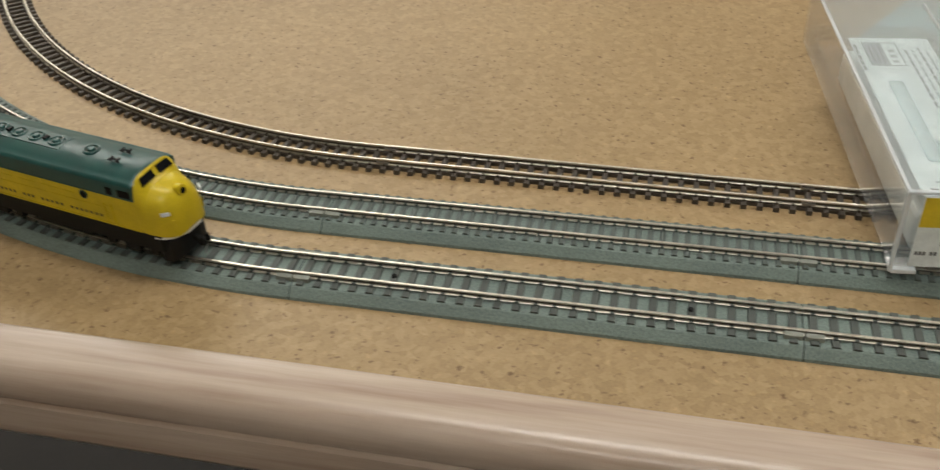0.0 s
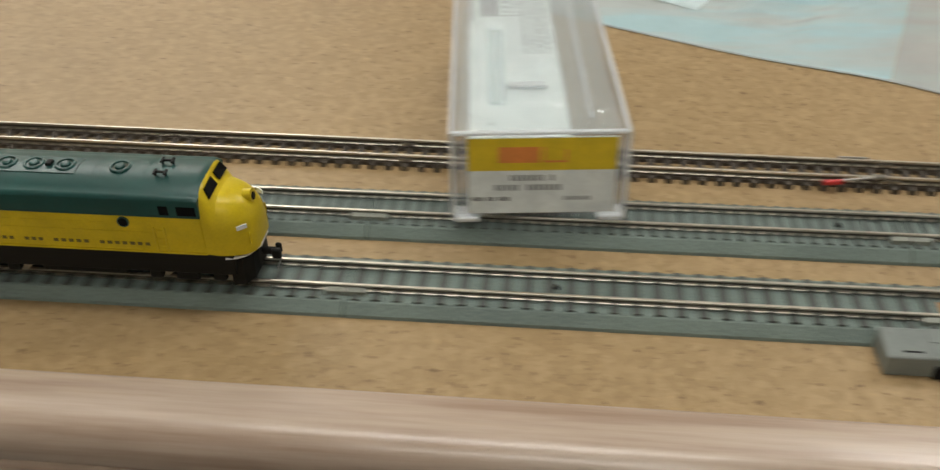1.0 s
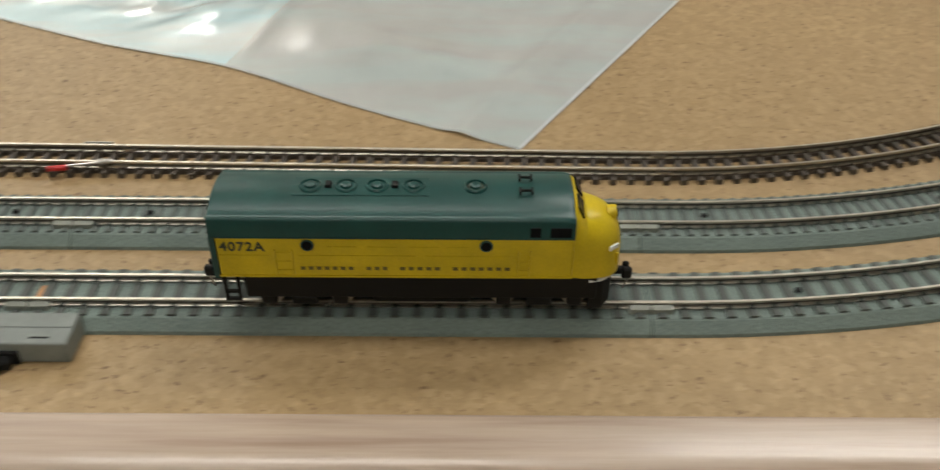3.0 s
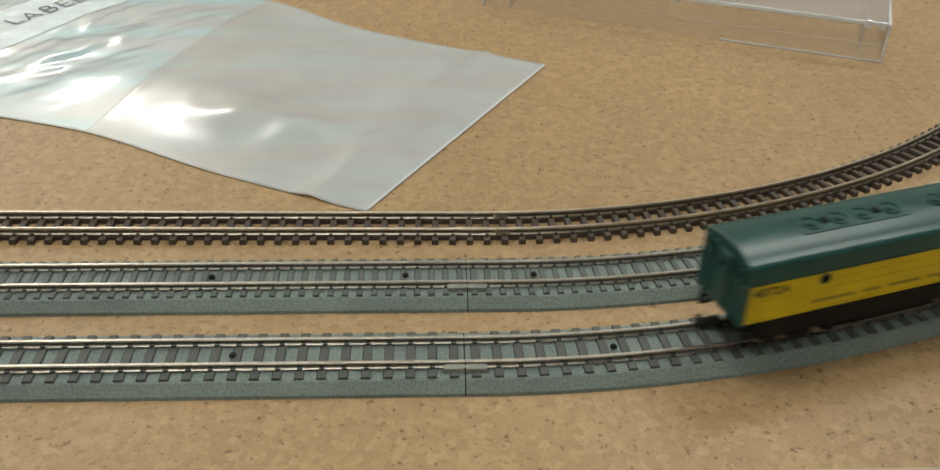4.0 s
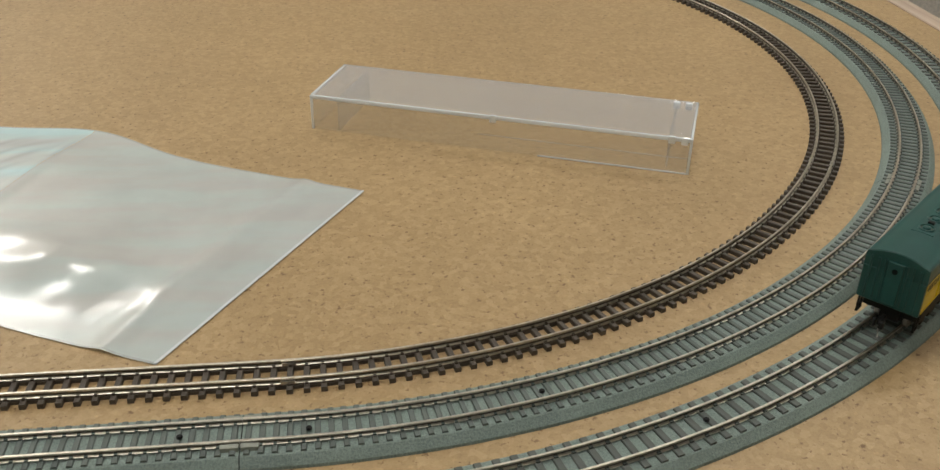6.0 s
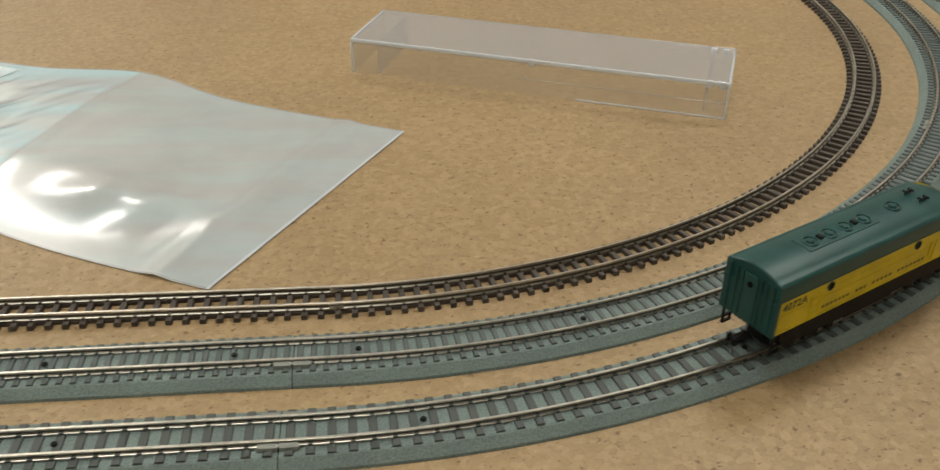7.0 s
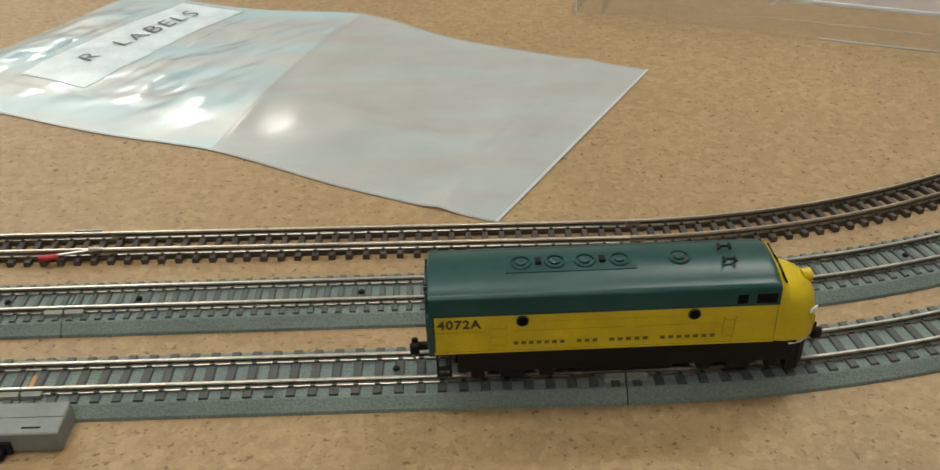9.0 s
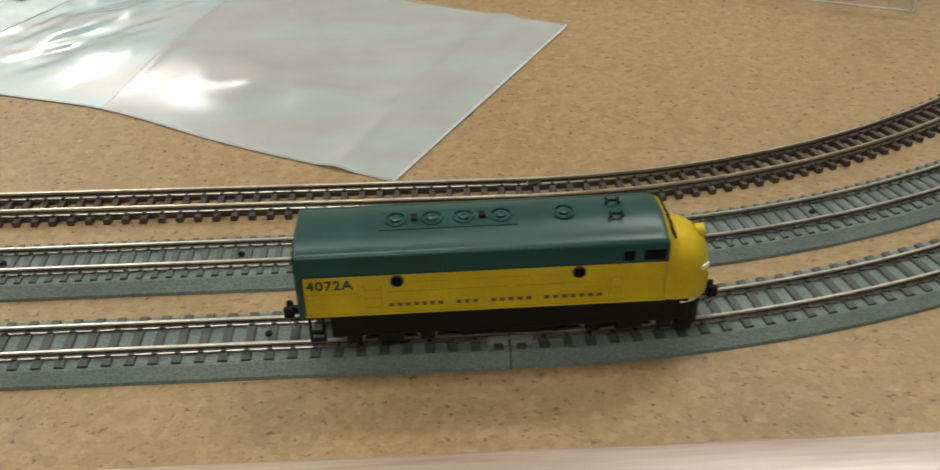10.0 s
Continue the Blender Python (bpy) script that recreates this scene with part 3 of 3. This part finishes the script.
    part("logo_print", box(B(), 0.0125, 0.0232, -0.00080, -0.00074, 0.0184, 0.0231), CARD_ORANGE, face, "orange logo block")
    part("logo_print", box(B(), 0.0242, 0.0248, -0.00080, -0.00074, 0.0184, 0.0231), CARD_ORANGE, face)
    part("logo_print", box(B(), 0.0248, 0.0300, -0.00080, -0.00074, 0.0184, 0.0190), CARD_ORANGE, face)
    part("logo_print", box(B(), 0.0300, 0.0306, -0.00080, -0.00074, 0.0184, 0.0222), CARD_ORANGE, face)
    for zc, words in ((0.0128, ((0.0155, 7), (0.0262, 1))), (0.0098, ((0.0115, 5), (0.0200, 7)))):
        for xs, n in words:
            for k in range(n):
                x = xs + 0.00135 * k
                part("print", box(B(), x, x + 0.00105, -0.00068, -0.00061, zc, zc + 0.0018), INK_PALE, face)
    for xs, n in ((0.0055, 3), (0.0095, 2), (0.0125, 3), (0.0300, 7)):
        for k in range(n):
            x = xs + 0.00105 * k
            part("print", box(B(), x, x + 0.0008, -0.00068, -0.00061, 0.0066, 0.0078), INK if xs < 0.02 else INK_PALE, face)
    return ob


model_case()


def clear_cover():
    a = math.degrees(math.atan2(0.1839 - 0.2485, 0.3299 - 0.1683))
    L, W, H = 0.1740, 0.0430, 0.0168
    ob = thing("clear_cover", pose(0.1683, 0.2485, 0.0, 0, 0, a), "empty clear plastic cover lying upside down on cork", "plastic cover")
    t = 0.0010
    part("front_wall", box(B(), 0.0, L, 0.0, t, 0.0, H - t, 0.0002), ACRYLIC, ob)
    part("back_wall", box(B(), 0.0, L, W - t, W, 0.0, H - t, 0.0002), ACRYLIC, ob)
    for x in (0.0, L - t):
        part("end_wall", box(B(), x, x + t, t, W - t, 0.0, H - t, 0.0002), ACRYLIC, ob)
    part("top_panel", box(B(), 0.0, L, 0.0, W, H - t, H, 0.0004, 2), ACRYLIC_SHEEN, ob, "clear top panel with sheen put into its colour")
    part("rim", box(B(), 0.0, L, -0.0006, 0.0010, H - 0.0018, H + 0.0002, 0.0007, 3), ACRYLIC_EDGE, ob, "rounded edge whitened for its glint", True)
    part("rim", box(B(), 0.0, L, W - 0.0006, W + 0.0001, H - 0.0008, H + 0.0001, 0.0003, 2), ACRYLIC_SHEEN, ob, "", True)
    for x in (-0.0004, L - 0.0008):
        part("rim", box(B(), x, x + 0.0012, 0.0010, W, H - 0.0012, H + 0.0002, 0.0004, 2), ACRYLIC_EDGE, ob, "rounded edge whitened for its glint", True)
        part("corner_post", box(B(), x, x + 0.0012, -0.0004, 0.0008, 0.0, H, 0.0004, 2), ACRYLIC_EDGE, ob, "", True)
    part("inner_ridge", box(B(), L - 0.0100, L - 0.0092, t, W - t, 0.002, H - t, 0.0003), ACRYLIC_SHEEN, ob, "moulded inner ridge")
    part("inner_ridge", box(B(), 0.0125, 0.0133, t, W - t, 0.0, H - t, 0.0003), ACRYLIC_SHEEN, ob, "moulded inner ridge")
    part("foot_rail", box(B(), L * 0.62, L, -0.0003, 0.0002, 0.0, 0.0008, 0.0002), ACRYLIC_EDGE, ob)
    part("foot_rail", box(B(), L * 0.46, L, -0.0003, 0.0002, 0.0072, 0.0077, 0.0002), ACRYLIC_SHEEN, ob)
    # Added pale blocks that imitate glints along the cover's upper edges.
    for x, y in ((L * 0.5, -0.0010), (L - 0.0085, -0.0010), (L - 0.0030, -0.0012), (L - 0.0095, W - 0.004), (L - 0.0040, W - 0.004)):
        part("glint_block", box(B(), x - 0.0016, x + 0.0016, y, y + 0.0018, H - 0.0030, H + 0.0006, 0.0006, 2), ACRYLIC_EDGE, ob, "small pale block standing in for a glint", True)
    return ob


clear_cover()


# ---- the locomotive: x forward, its middle at the origin, z from the cork ----
HW, ZB, ZM, ZT = 0.0098, 0.0170, 0.0277, 0.0349      # half width, foot of the yellow, foot of the green, roof


def hull_ring(x, zb, drop=0.0, grow=0.0):
    """Outline of the body from one side over the slightly crowned roof to the other side."""
    half, ztop = HW + grow, ZT - drop + grow
    fillet, crown = 0.0016, 0.0017
    right = []
    for k in range(7):
        a = math.radians(90 * k / 6)
        right.append((half - fillet + fillet * math.cos(a), ztop - crown - fillet * 0.72 + fillet * 0.72 * math.sin(a)))
    inner = half - fillet
    arc = [(inner * f, ztop - crown * abs(f) ** 2.0) for f in (0.86, 0.7, 0.52, 0.35, 0.17, 0.0)]
    side = [(half, zb)] + right + arc
    pts = [(-y, z) for y, z in side] + [(y, z) for y, z in reversed(side[:-1])]
    return [(x, y, z) for y, z in pts]


def nose_ring(x, half, zb, zt, p):
    out = []
    for k in range(33):
        a = math.pi * (1 - k / 32)
        c, s = math.cos(a), math.sin(a)
        out.append((x, half * math.copysign(abs(c) ** (2 / p), c), zb + (zt - zb) * abs(s) ** (2 / p)))
    return out


def roof_fan(ob, x, r, zt):
    fan = B()
    prof = ((1.0, -0.0004), (1.0, 0.0003), (0.90, 0.0006), (0.80, 0.0006), (0.74, 0.0001), (0.52, 0.0001), (0.46, 0.0007), (0.30, 0.0009), (0.05, 0.0009))
    loft(fan, [[(x + r * f * math.cos(math.tau * k / 24), r * f * math.sin(math.tau * k / 24), zt + h) for k in range(24)] for f, h in prof])
    f = part("roof_fan", fan, GREEN, ob, "raised round roof fan", True)
    part("fan_slot", cyl(B(), r * 0.73, 0.0001, pose(x, 0, zt + 0.00013), 20), LETTER, f)


def truck(ob, cx):
    tr = part("truck", box(B(), cx - 0.0135, cx + 0.0135, -0.0030, 0.0030, 0.0080, 0.0128), BLACK, ob, "black two-axle truck")
    for y in (-1, 1):
        fr = B()
        box(fr, cx - 0.0125, cx + 0.0125, y * 0.0076 - 0.0007, y * 0.0076 + 0.0007, 0.0096, 0.0118, 0.0003)
        for ax in (-0.0082, 0.0082):
            box(fr, cx + ax - 0.0017, cx + ax + 0.0017, y * 0.0079 - 0.0010, y * 0.0079 + 0.0010, 0.0078, 0.0112, 0.0004)
        box(fr, cx - 0.0030, cx + 0.0030, y * 0.0080 - 0.0009, y * 0.0080 + 0.0009, 0.0078, 0.0100, 0.0003)
        part("side_frame", fr, BLACK, tr)
    for ax in (-0.0082, 0.0082):
        for y in (-1, 1):
            wh = cyl(B(), 0.0031, 0.0014, pose(cx + ax, y * 0.0046, 0.0085, 90, 0, 0), 20)
            part("wheel", wh, STEEL, tr, "small steel wheel", True)


def side_details(ob, y):
    """Portholes, cab windows, door frames, battens and the lettering of one side."""
    for x in (-0.0248, 0.0146):
        hole = part("porthole", cyl(B(), 0.0015, 0.0005, pose(x, y * HW, 0.0258, 90, 0, 0), 18), GREEN, ob, "round dark porthole", True)
        part("pane", cyl(B(), 0.00118, 0.0002, pose(x, y * (HW + 0.00022), 0.0258, 90, 0, 0), 16), GLASS_DARK, hole)
    for xa, xb in ((0.0284, 0.0333), (0.0240, 0.0266)):
        part("cab_window", box(B(), xa, xb, y * (HW - 0.0001) - 0.0002, y * (HW - 0.0001) + 0.0002, 0.0281, 0.0309, 0.0002), GLASS_DARK, ob, "dark cab side window")
    for xa, xb in ((-0.0322, -0.0284), (0.0218, 0.0244)):
        for x in (xa, xb):
            part("door_post", box(B(), x - 0.00022, x + 0.00022, y * HW - 0.00028, y * HW + 0.00028, 0.0174, 0.0245, 0.0001), YELLOW, ob)
        for z in (0.0188, 0.0212, 0.0236):
            part("grab_rung", box(B(), xa, xb, y * HW - 0.00016, y * HW + 0.00016, z - 0.00012, z + 0.00012), YELLOW, ob)
    for xa, xb in ((-0.0445, -0.0335), (-0.0270, -0.0010), (0.0010, 0.0205)):
        part("batten", box(B(), xa, xb, y * HW - 0.00010, y * HW + 0.00010, 0.0227, 0.02295), YELLOW, ob)
    for xa, xb in ((-0.0205, -0.0140), (-0.0115, -0.0050), (-0.0025, 0.0040), (0.0060, 0.0105)):
        part("grille", box(B(), xa, xb, y * HW - 0.00008, y * HW + 0.00008, 0.0252, 0.0254), YELLOW, ob)
    part("batten", box(B(), -0.0461, 0.0340, y * HW - 0.00012, y * HW + 0.00012, 0.0276, 0.0279), GREEN, ob)
    part("sill", box(B(), -0.0452, 0.0340, y * HW - 0.0002, y * HW + 0.0002, 0.0168, 0.0173), YELLOW, ob)
    side = thing("side_lettering", pose(0, 0, 0), "", "")
    side.parent = ob
    for x0, n, x1 in ((-0.0268, 7, -0.0143), (-0.0121, 3, -0.0067), (-0.0046, 5, 0.0051), (0.0072, 7, 0.0207)):
        pitch = (x1 - x0) / n
        for k in range(n):
            xs = x0 + pitch * k
            p = part("letter_block", box(B(), xs, xs + pitch * 0.60, -0.00004, 0.00004, 0.0, 0.0009), LETTER_DIM, side)
            p.matrix_basis = pose(0, y * (HW + 0.00006), 0.0189, 0, 0, 0 if y < 0 else 180)
    num = new("road_number", NUMBER)
    num.parent = side
    num.matrix_basis = pose(y * 0.0393, y * (HW + 0.00006), 0.0252, 90, 0, 0) if y < 0 else pose(-0.0393, HW + 0.00006, 0.0252, 90, 0, 180)


def locomotive():
    ob = thing("model_locomotive", pose(0, 0, 0), "green and yellow model diesel locomotive with rounded nose", "model train")
    x0, x1 = -0.0462, 0.0340
    rings = [(x0, 0.0003), (x0 + 0.0003, 0.0), (-0.02, 0.0), (0.0, 0.0), (0.02, 0.0), (0.0322, 0.0), (0.0333, 0.0002), (x1, 0.0005)]
    part("upper_body", loft(B(), [hull_ring(x, ZM, d) for x, d in rings]), GREEN, ob, "dark green roof and upper side", True)
    part("lower_body", box(B(), x0 + 0.0012, x1, -HW + 0.00005, HW - 0.00005, ZB, ZM, 0.0003), YELLOW, ob, "yellow lower side panels")
    rear = part("rear_wall", box(B(), x0 - 0.0003, x0 + 0.0011, -HW, HW, ZB - 0.001, ZM, 0.0002), GREEN, ob, "dark green rear wall")
    part("rear_door", box(B(), x0 - 0.0008, x0 - 0.0001, -0.0024, 0.0024, ZB, 0.0318, 0.0002), GREEN, rear)
    part("door_window", cyl(B(), 0.0009, 0.0002, pose(x0 - 0.0009, 0, 0.0288, 0, 90, 0), 12), GLASS_DARK, rear)
    for y in (-1, 1):
        for d in (0.0033, 0.0052, 0.0076):
            part("rear_rib", box(B(), x0 - 0.0007, x0 - 0.0001, y * d - 0.0003, y * d + 0.0003, ZB, 0.0318, 0.0001), GREEN, rear)
    # nose
    rings = [nose_ring(0.0339, 0.0098, 0.0169, 0.0345, 4.6), nose_ring(0.0344, 0.0098, 0.0169, 0.0342, 4.4), nose_ring(0.0354, 0.0098, 0.0168, 0.0324, 4.2),
             nose_ring(0.0363, 0.0098, 0.0167, 0.0313, 3.5), nose_ring(0.0370, 0.0097, 0.0166, 0.0307, 3.1), nose_ring(0.0384, 0.0095, 0.0165, 0.0304, 2.9),
             nose_ring(0.0400, 0.0092, 0.0164, 0.0300, 2.75), nose_ring(0.0414, 0.0087, 0.0162, 0.0294, 2.65), nose_ring(0.0427, 0.0079, 0.0160, 0.0285, 2.55),
             nose_ring(0.0438, 0.0069, 0.0158, 0.0274, 2.5), nose_ring(0.0447, 0.0056, 0.0157, 0.0259, 2.4), nose_ring(0.0452, 0.0040, 0.0158, 0.0240, 2.3), nose_ring(0.0456, 0.0018, 0.0166, 0.0214, 2.1)]
    nose = part("nose", loft(B(), rings), YELLOW, ob, "rounded yellow nose", True)
    for y in (-1, 1):
        pane = B()
        q = [(0.0346, 0.0010, 0.0338), (0.0346, 0.0060, 0.0336), (0.0358, 0.0068, 0.0312), (0.0360, 0.0010, 0.0317)]
        loft(pane, [[(a, y * b, c) for a, b, c in q], [(a + 0.00035, y * b, c + 0.00025) for a, b, c in q]])
        part("windshield", pane, GLASS_DARK, nose, "dark windshield pane")
        part("number_board", box(B(), -0.0013, 0.0013, -0.0002, 0.0002, -0.0006, 0.0006, 0.00008), PAPER, nose, "pale number board").matrix_basis = pose(0.0430, y * 0.0079, 0.0243, 0, 0, -y * 40)
        part("grab_iron", box(B(), -0.0002, 0.0002, -0.0002, 0.0002, -0.0016, 0.0016), YELLOW, nose).matrix_basis = pose(0.0442, y * 0.0065, 0.0200, 0, 0, -y * 45)
    part("headlight_housing", cyl(B(), 0.0017, 0.0022, pose(0.0430, 0, 0.0283, 0, 84, 0), 16), YELLOW, nose, "yellow headlight housing", True)
    part("headlight", cyl(B(), 0.0010, 0.0004, pose(0.0442, 0, 0.0282, 0, 84, 0), 14), GLASS_DARK, nose)
    strip = [nose_ring(0.0380, 0.0096, 0.0153, 0.0164, 2.0), nose_ring(0.0410, 0.0088, 0.0152, 0.0163, 2.0), nose_ring(0.0432, 0.0070, 0.0151, 0.0161, 2.0), nose_ring(0.0453, 0.0030, 0.0151, 0.0160, 2.0)]
    part("anticlimber", loft(B(), strip), WHITE, nose, "silver lower nose strip", True)
    for y in (-1, 1):
        side_details(ob, y)
    # roof
    for x in (-0.0245, -0.0166, -0.0097, -0.0016, 0.0122):
        roof_fan(ob, x, 0.0026, ZT - 0.0001)
    for x in (-0.0205, -0.0057):
        part("exhaust_stack", box(B(), x - 0.0007, x + 0.0007, -0.0010, 0.0010, ZT - 0.0003, ZT + 0.0009, 0.0001), BLACK, ob, "small black stack")
    part("fan_plinth", loft(B(), [[(x, yy, ZT + d - 0.0017 * (yy / 0.0082) ** 2) for yy, d in ((-0.0036, -0.0002), (-0.0034, 0.00022), (0.0, 0.00018), (0.0034, 0.00022), (0.0036, -0.0002))] for x in (-0.0282, 0.0018)]), GREEN, ob, "low raised roof panel")
    for x in (-0.0315, 0.0062, 0.0190):
        part("roof_seam", loft(B(), [hull_ring(xx, ZM + 0.004, 0.0, 0.00012)[1:-1] for xx in (x - 0.00012, x + 0.00012)], False), GREEN, ob, "", True)
    for y in (-0.0026, 0.0026):
        h = B()
        for dx in (-0.0013, 0.0013):
            box(h, 0.0233 + dx - 0.00025, 0.0233 + dx + 0.00025, y - 0.0010, y + 0.0010, ZT + 0.0006, ZT + 0.0011)
            box(h, 0.0233 + dx - 0.0002, 0.0233 + dx + 0.0002, y - 0.0002, y + 0.0002, ZT - 0.0007, ZT + 0.0007)
        box(h, 0.0220, 0.0246, y - 0.0002, y + 0.0002, ZT + 0.0006, ZT + 0.0011)
        part("horn", h, BLACK, ob, "small black roof horn")
    # underframe
    part("underframe", box(B(), -0.0400, 0.0400, -0.0091, 0.0091, 0.0100, ZB, 0.0003), BLACK, ob, "black underframe skirt")
    part("fuel_tank", box(B(), -0.0115, 0.0115, -0.0082, 0.0082, 0.0078, 0.0130, 0.0008, 2), BLACK, ob, "black fuel tank")
    for cx in (-0.0270, 0.0270):
        truck(ob, cx)
    pilot = [nose_ring(0.0385, 0.0086, 0.0066, 0.0152, 8.0), nose_ring(0.0415, 0.0080, 0.0066, 0.0152, 8.0), nose_ring(0.0435, 0.0056, 0.0072, 0.0152, 6.0), nose_ring(0.0441, 0.0030, 0.0082, 0.0152, 5.0)]
    part("pilot", loft(B(), pilot), BLACK, ob, "black front pilot")
    for e, xb in ((1, 0.0446), (-1, -0.0468)):
        c = B()
        for xa, xc, ya, yb, za, zc, bev in ((-0.002, 0.0030, -0.0007, 0.0007, 0.0105, 0.0123, 0.0002), (0.0022, 0.0046, -0.0019, -0.0003, 0.0100, 0.0130, 0.0004), (0.0026, 0.0042, 0.0007, 0.0018, 0.0100, 0.0130, 0.0004)):
            box(c, min(xb + e * xa, xb + e * xc), max(xb + e * xa, xb + e * xc), ya, yb, za, zc, bev)
        k = part("coupler", c, BLACK, ob, "black knuckle coupler")
        part("trip_pin", cyl(B(), 0.00025, 0.0040, pose(xb + e * 0.0036, -0.0006, 0.0082, 0, 20 * e, 0), 8), STEEL, k, "thin metal trip pin")
    for y in (-1, 1):
        st = B()
        for x in (-0.0446, -0.0416):
            box(st, x - 0.0003, x + 0.0003, y * 0.0090 - 0.0003, y * 0.0090 + 0.0003, 0.0095, ZB)
        for z in (0.0096, 0.0118):
            box(st, -0.0449, -0.0413, y * 0.0090 - 0.0004, y * 0.0090 + 0.0004, z - 0.0003, z + 0.0003)
        part("step_ladder", st, BLACK, ob, "small black step ladder")
    return ob


NUMBER = text_mesh("4072A", 0.0034, LETTER, "road_number", 0.00003, 0.0, 1.12, 0.00009)
loco = locomotive()

# seconds and the distance of the locomotive's middle along the outer track
RUN = [
    (0, -0.3620), (0.5, -0.2851), (1, -0.2065), (1.5, -0.1363), (2, -0.0599), (2.5, 0.0193), (2.7, 0.0517), (3.25, 0.1390),
    (3.8, 0.2261), (4, 0.2593), (4.5, 0.3330), (5, 0.3971), (5.2, 0.4104), (5.5, 0.4190), (5.8, 0.4165), (6.05, 0.4030),
    (6.3, 0.3838), (6.5, 0.3709), (6.75, 0.3520), (7, 0.3282), (7.25, 0.2945), (7.5, 0.2570), (7.75, 0.2225), (8, 0.1914),
    (8.25, 0.1710), (8.5, 0.1573), (8.75, 0.1528), (9, 0.1511), (9.5, 0.1510), (10, 0.1519),
]


def riding(s):
    """The pose of the locomotive with its two trucks on the outer track."""
    ax, ay, _ = LINE_A.at(s - 0.027)
    bx, by, _ = LINE_A.at(s + 0.027)
    return pose((ax + bx) / 2, (ay + by) / 2, 0, 0, 0, math.degrees(math.atan2(by - ay, bx - ax)))


def motions():
    walk(loco, [(t, riding(s)) for t, s in RUN])


motions()
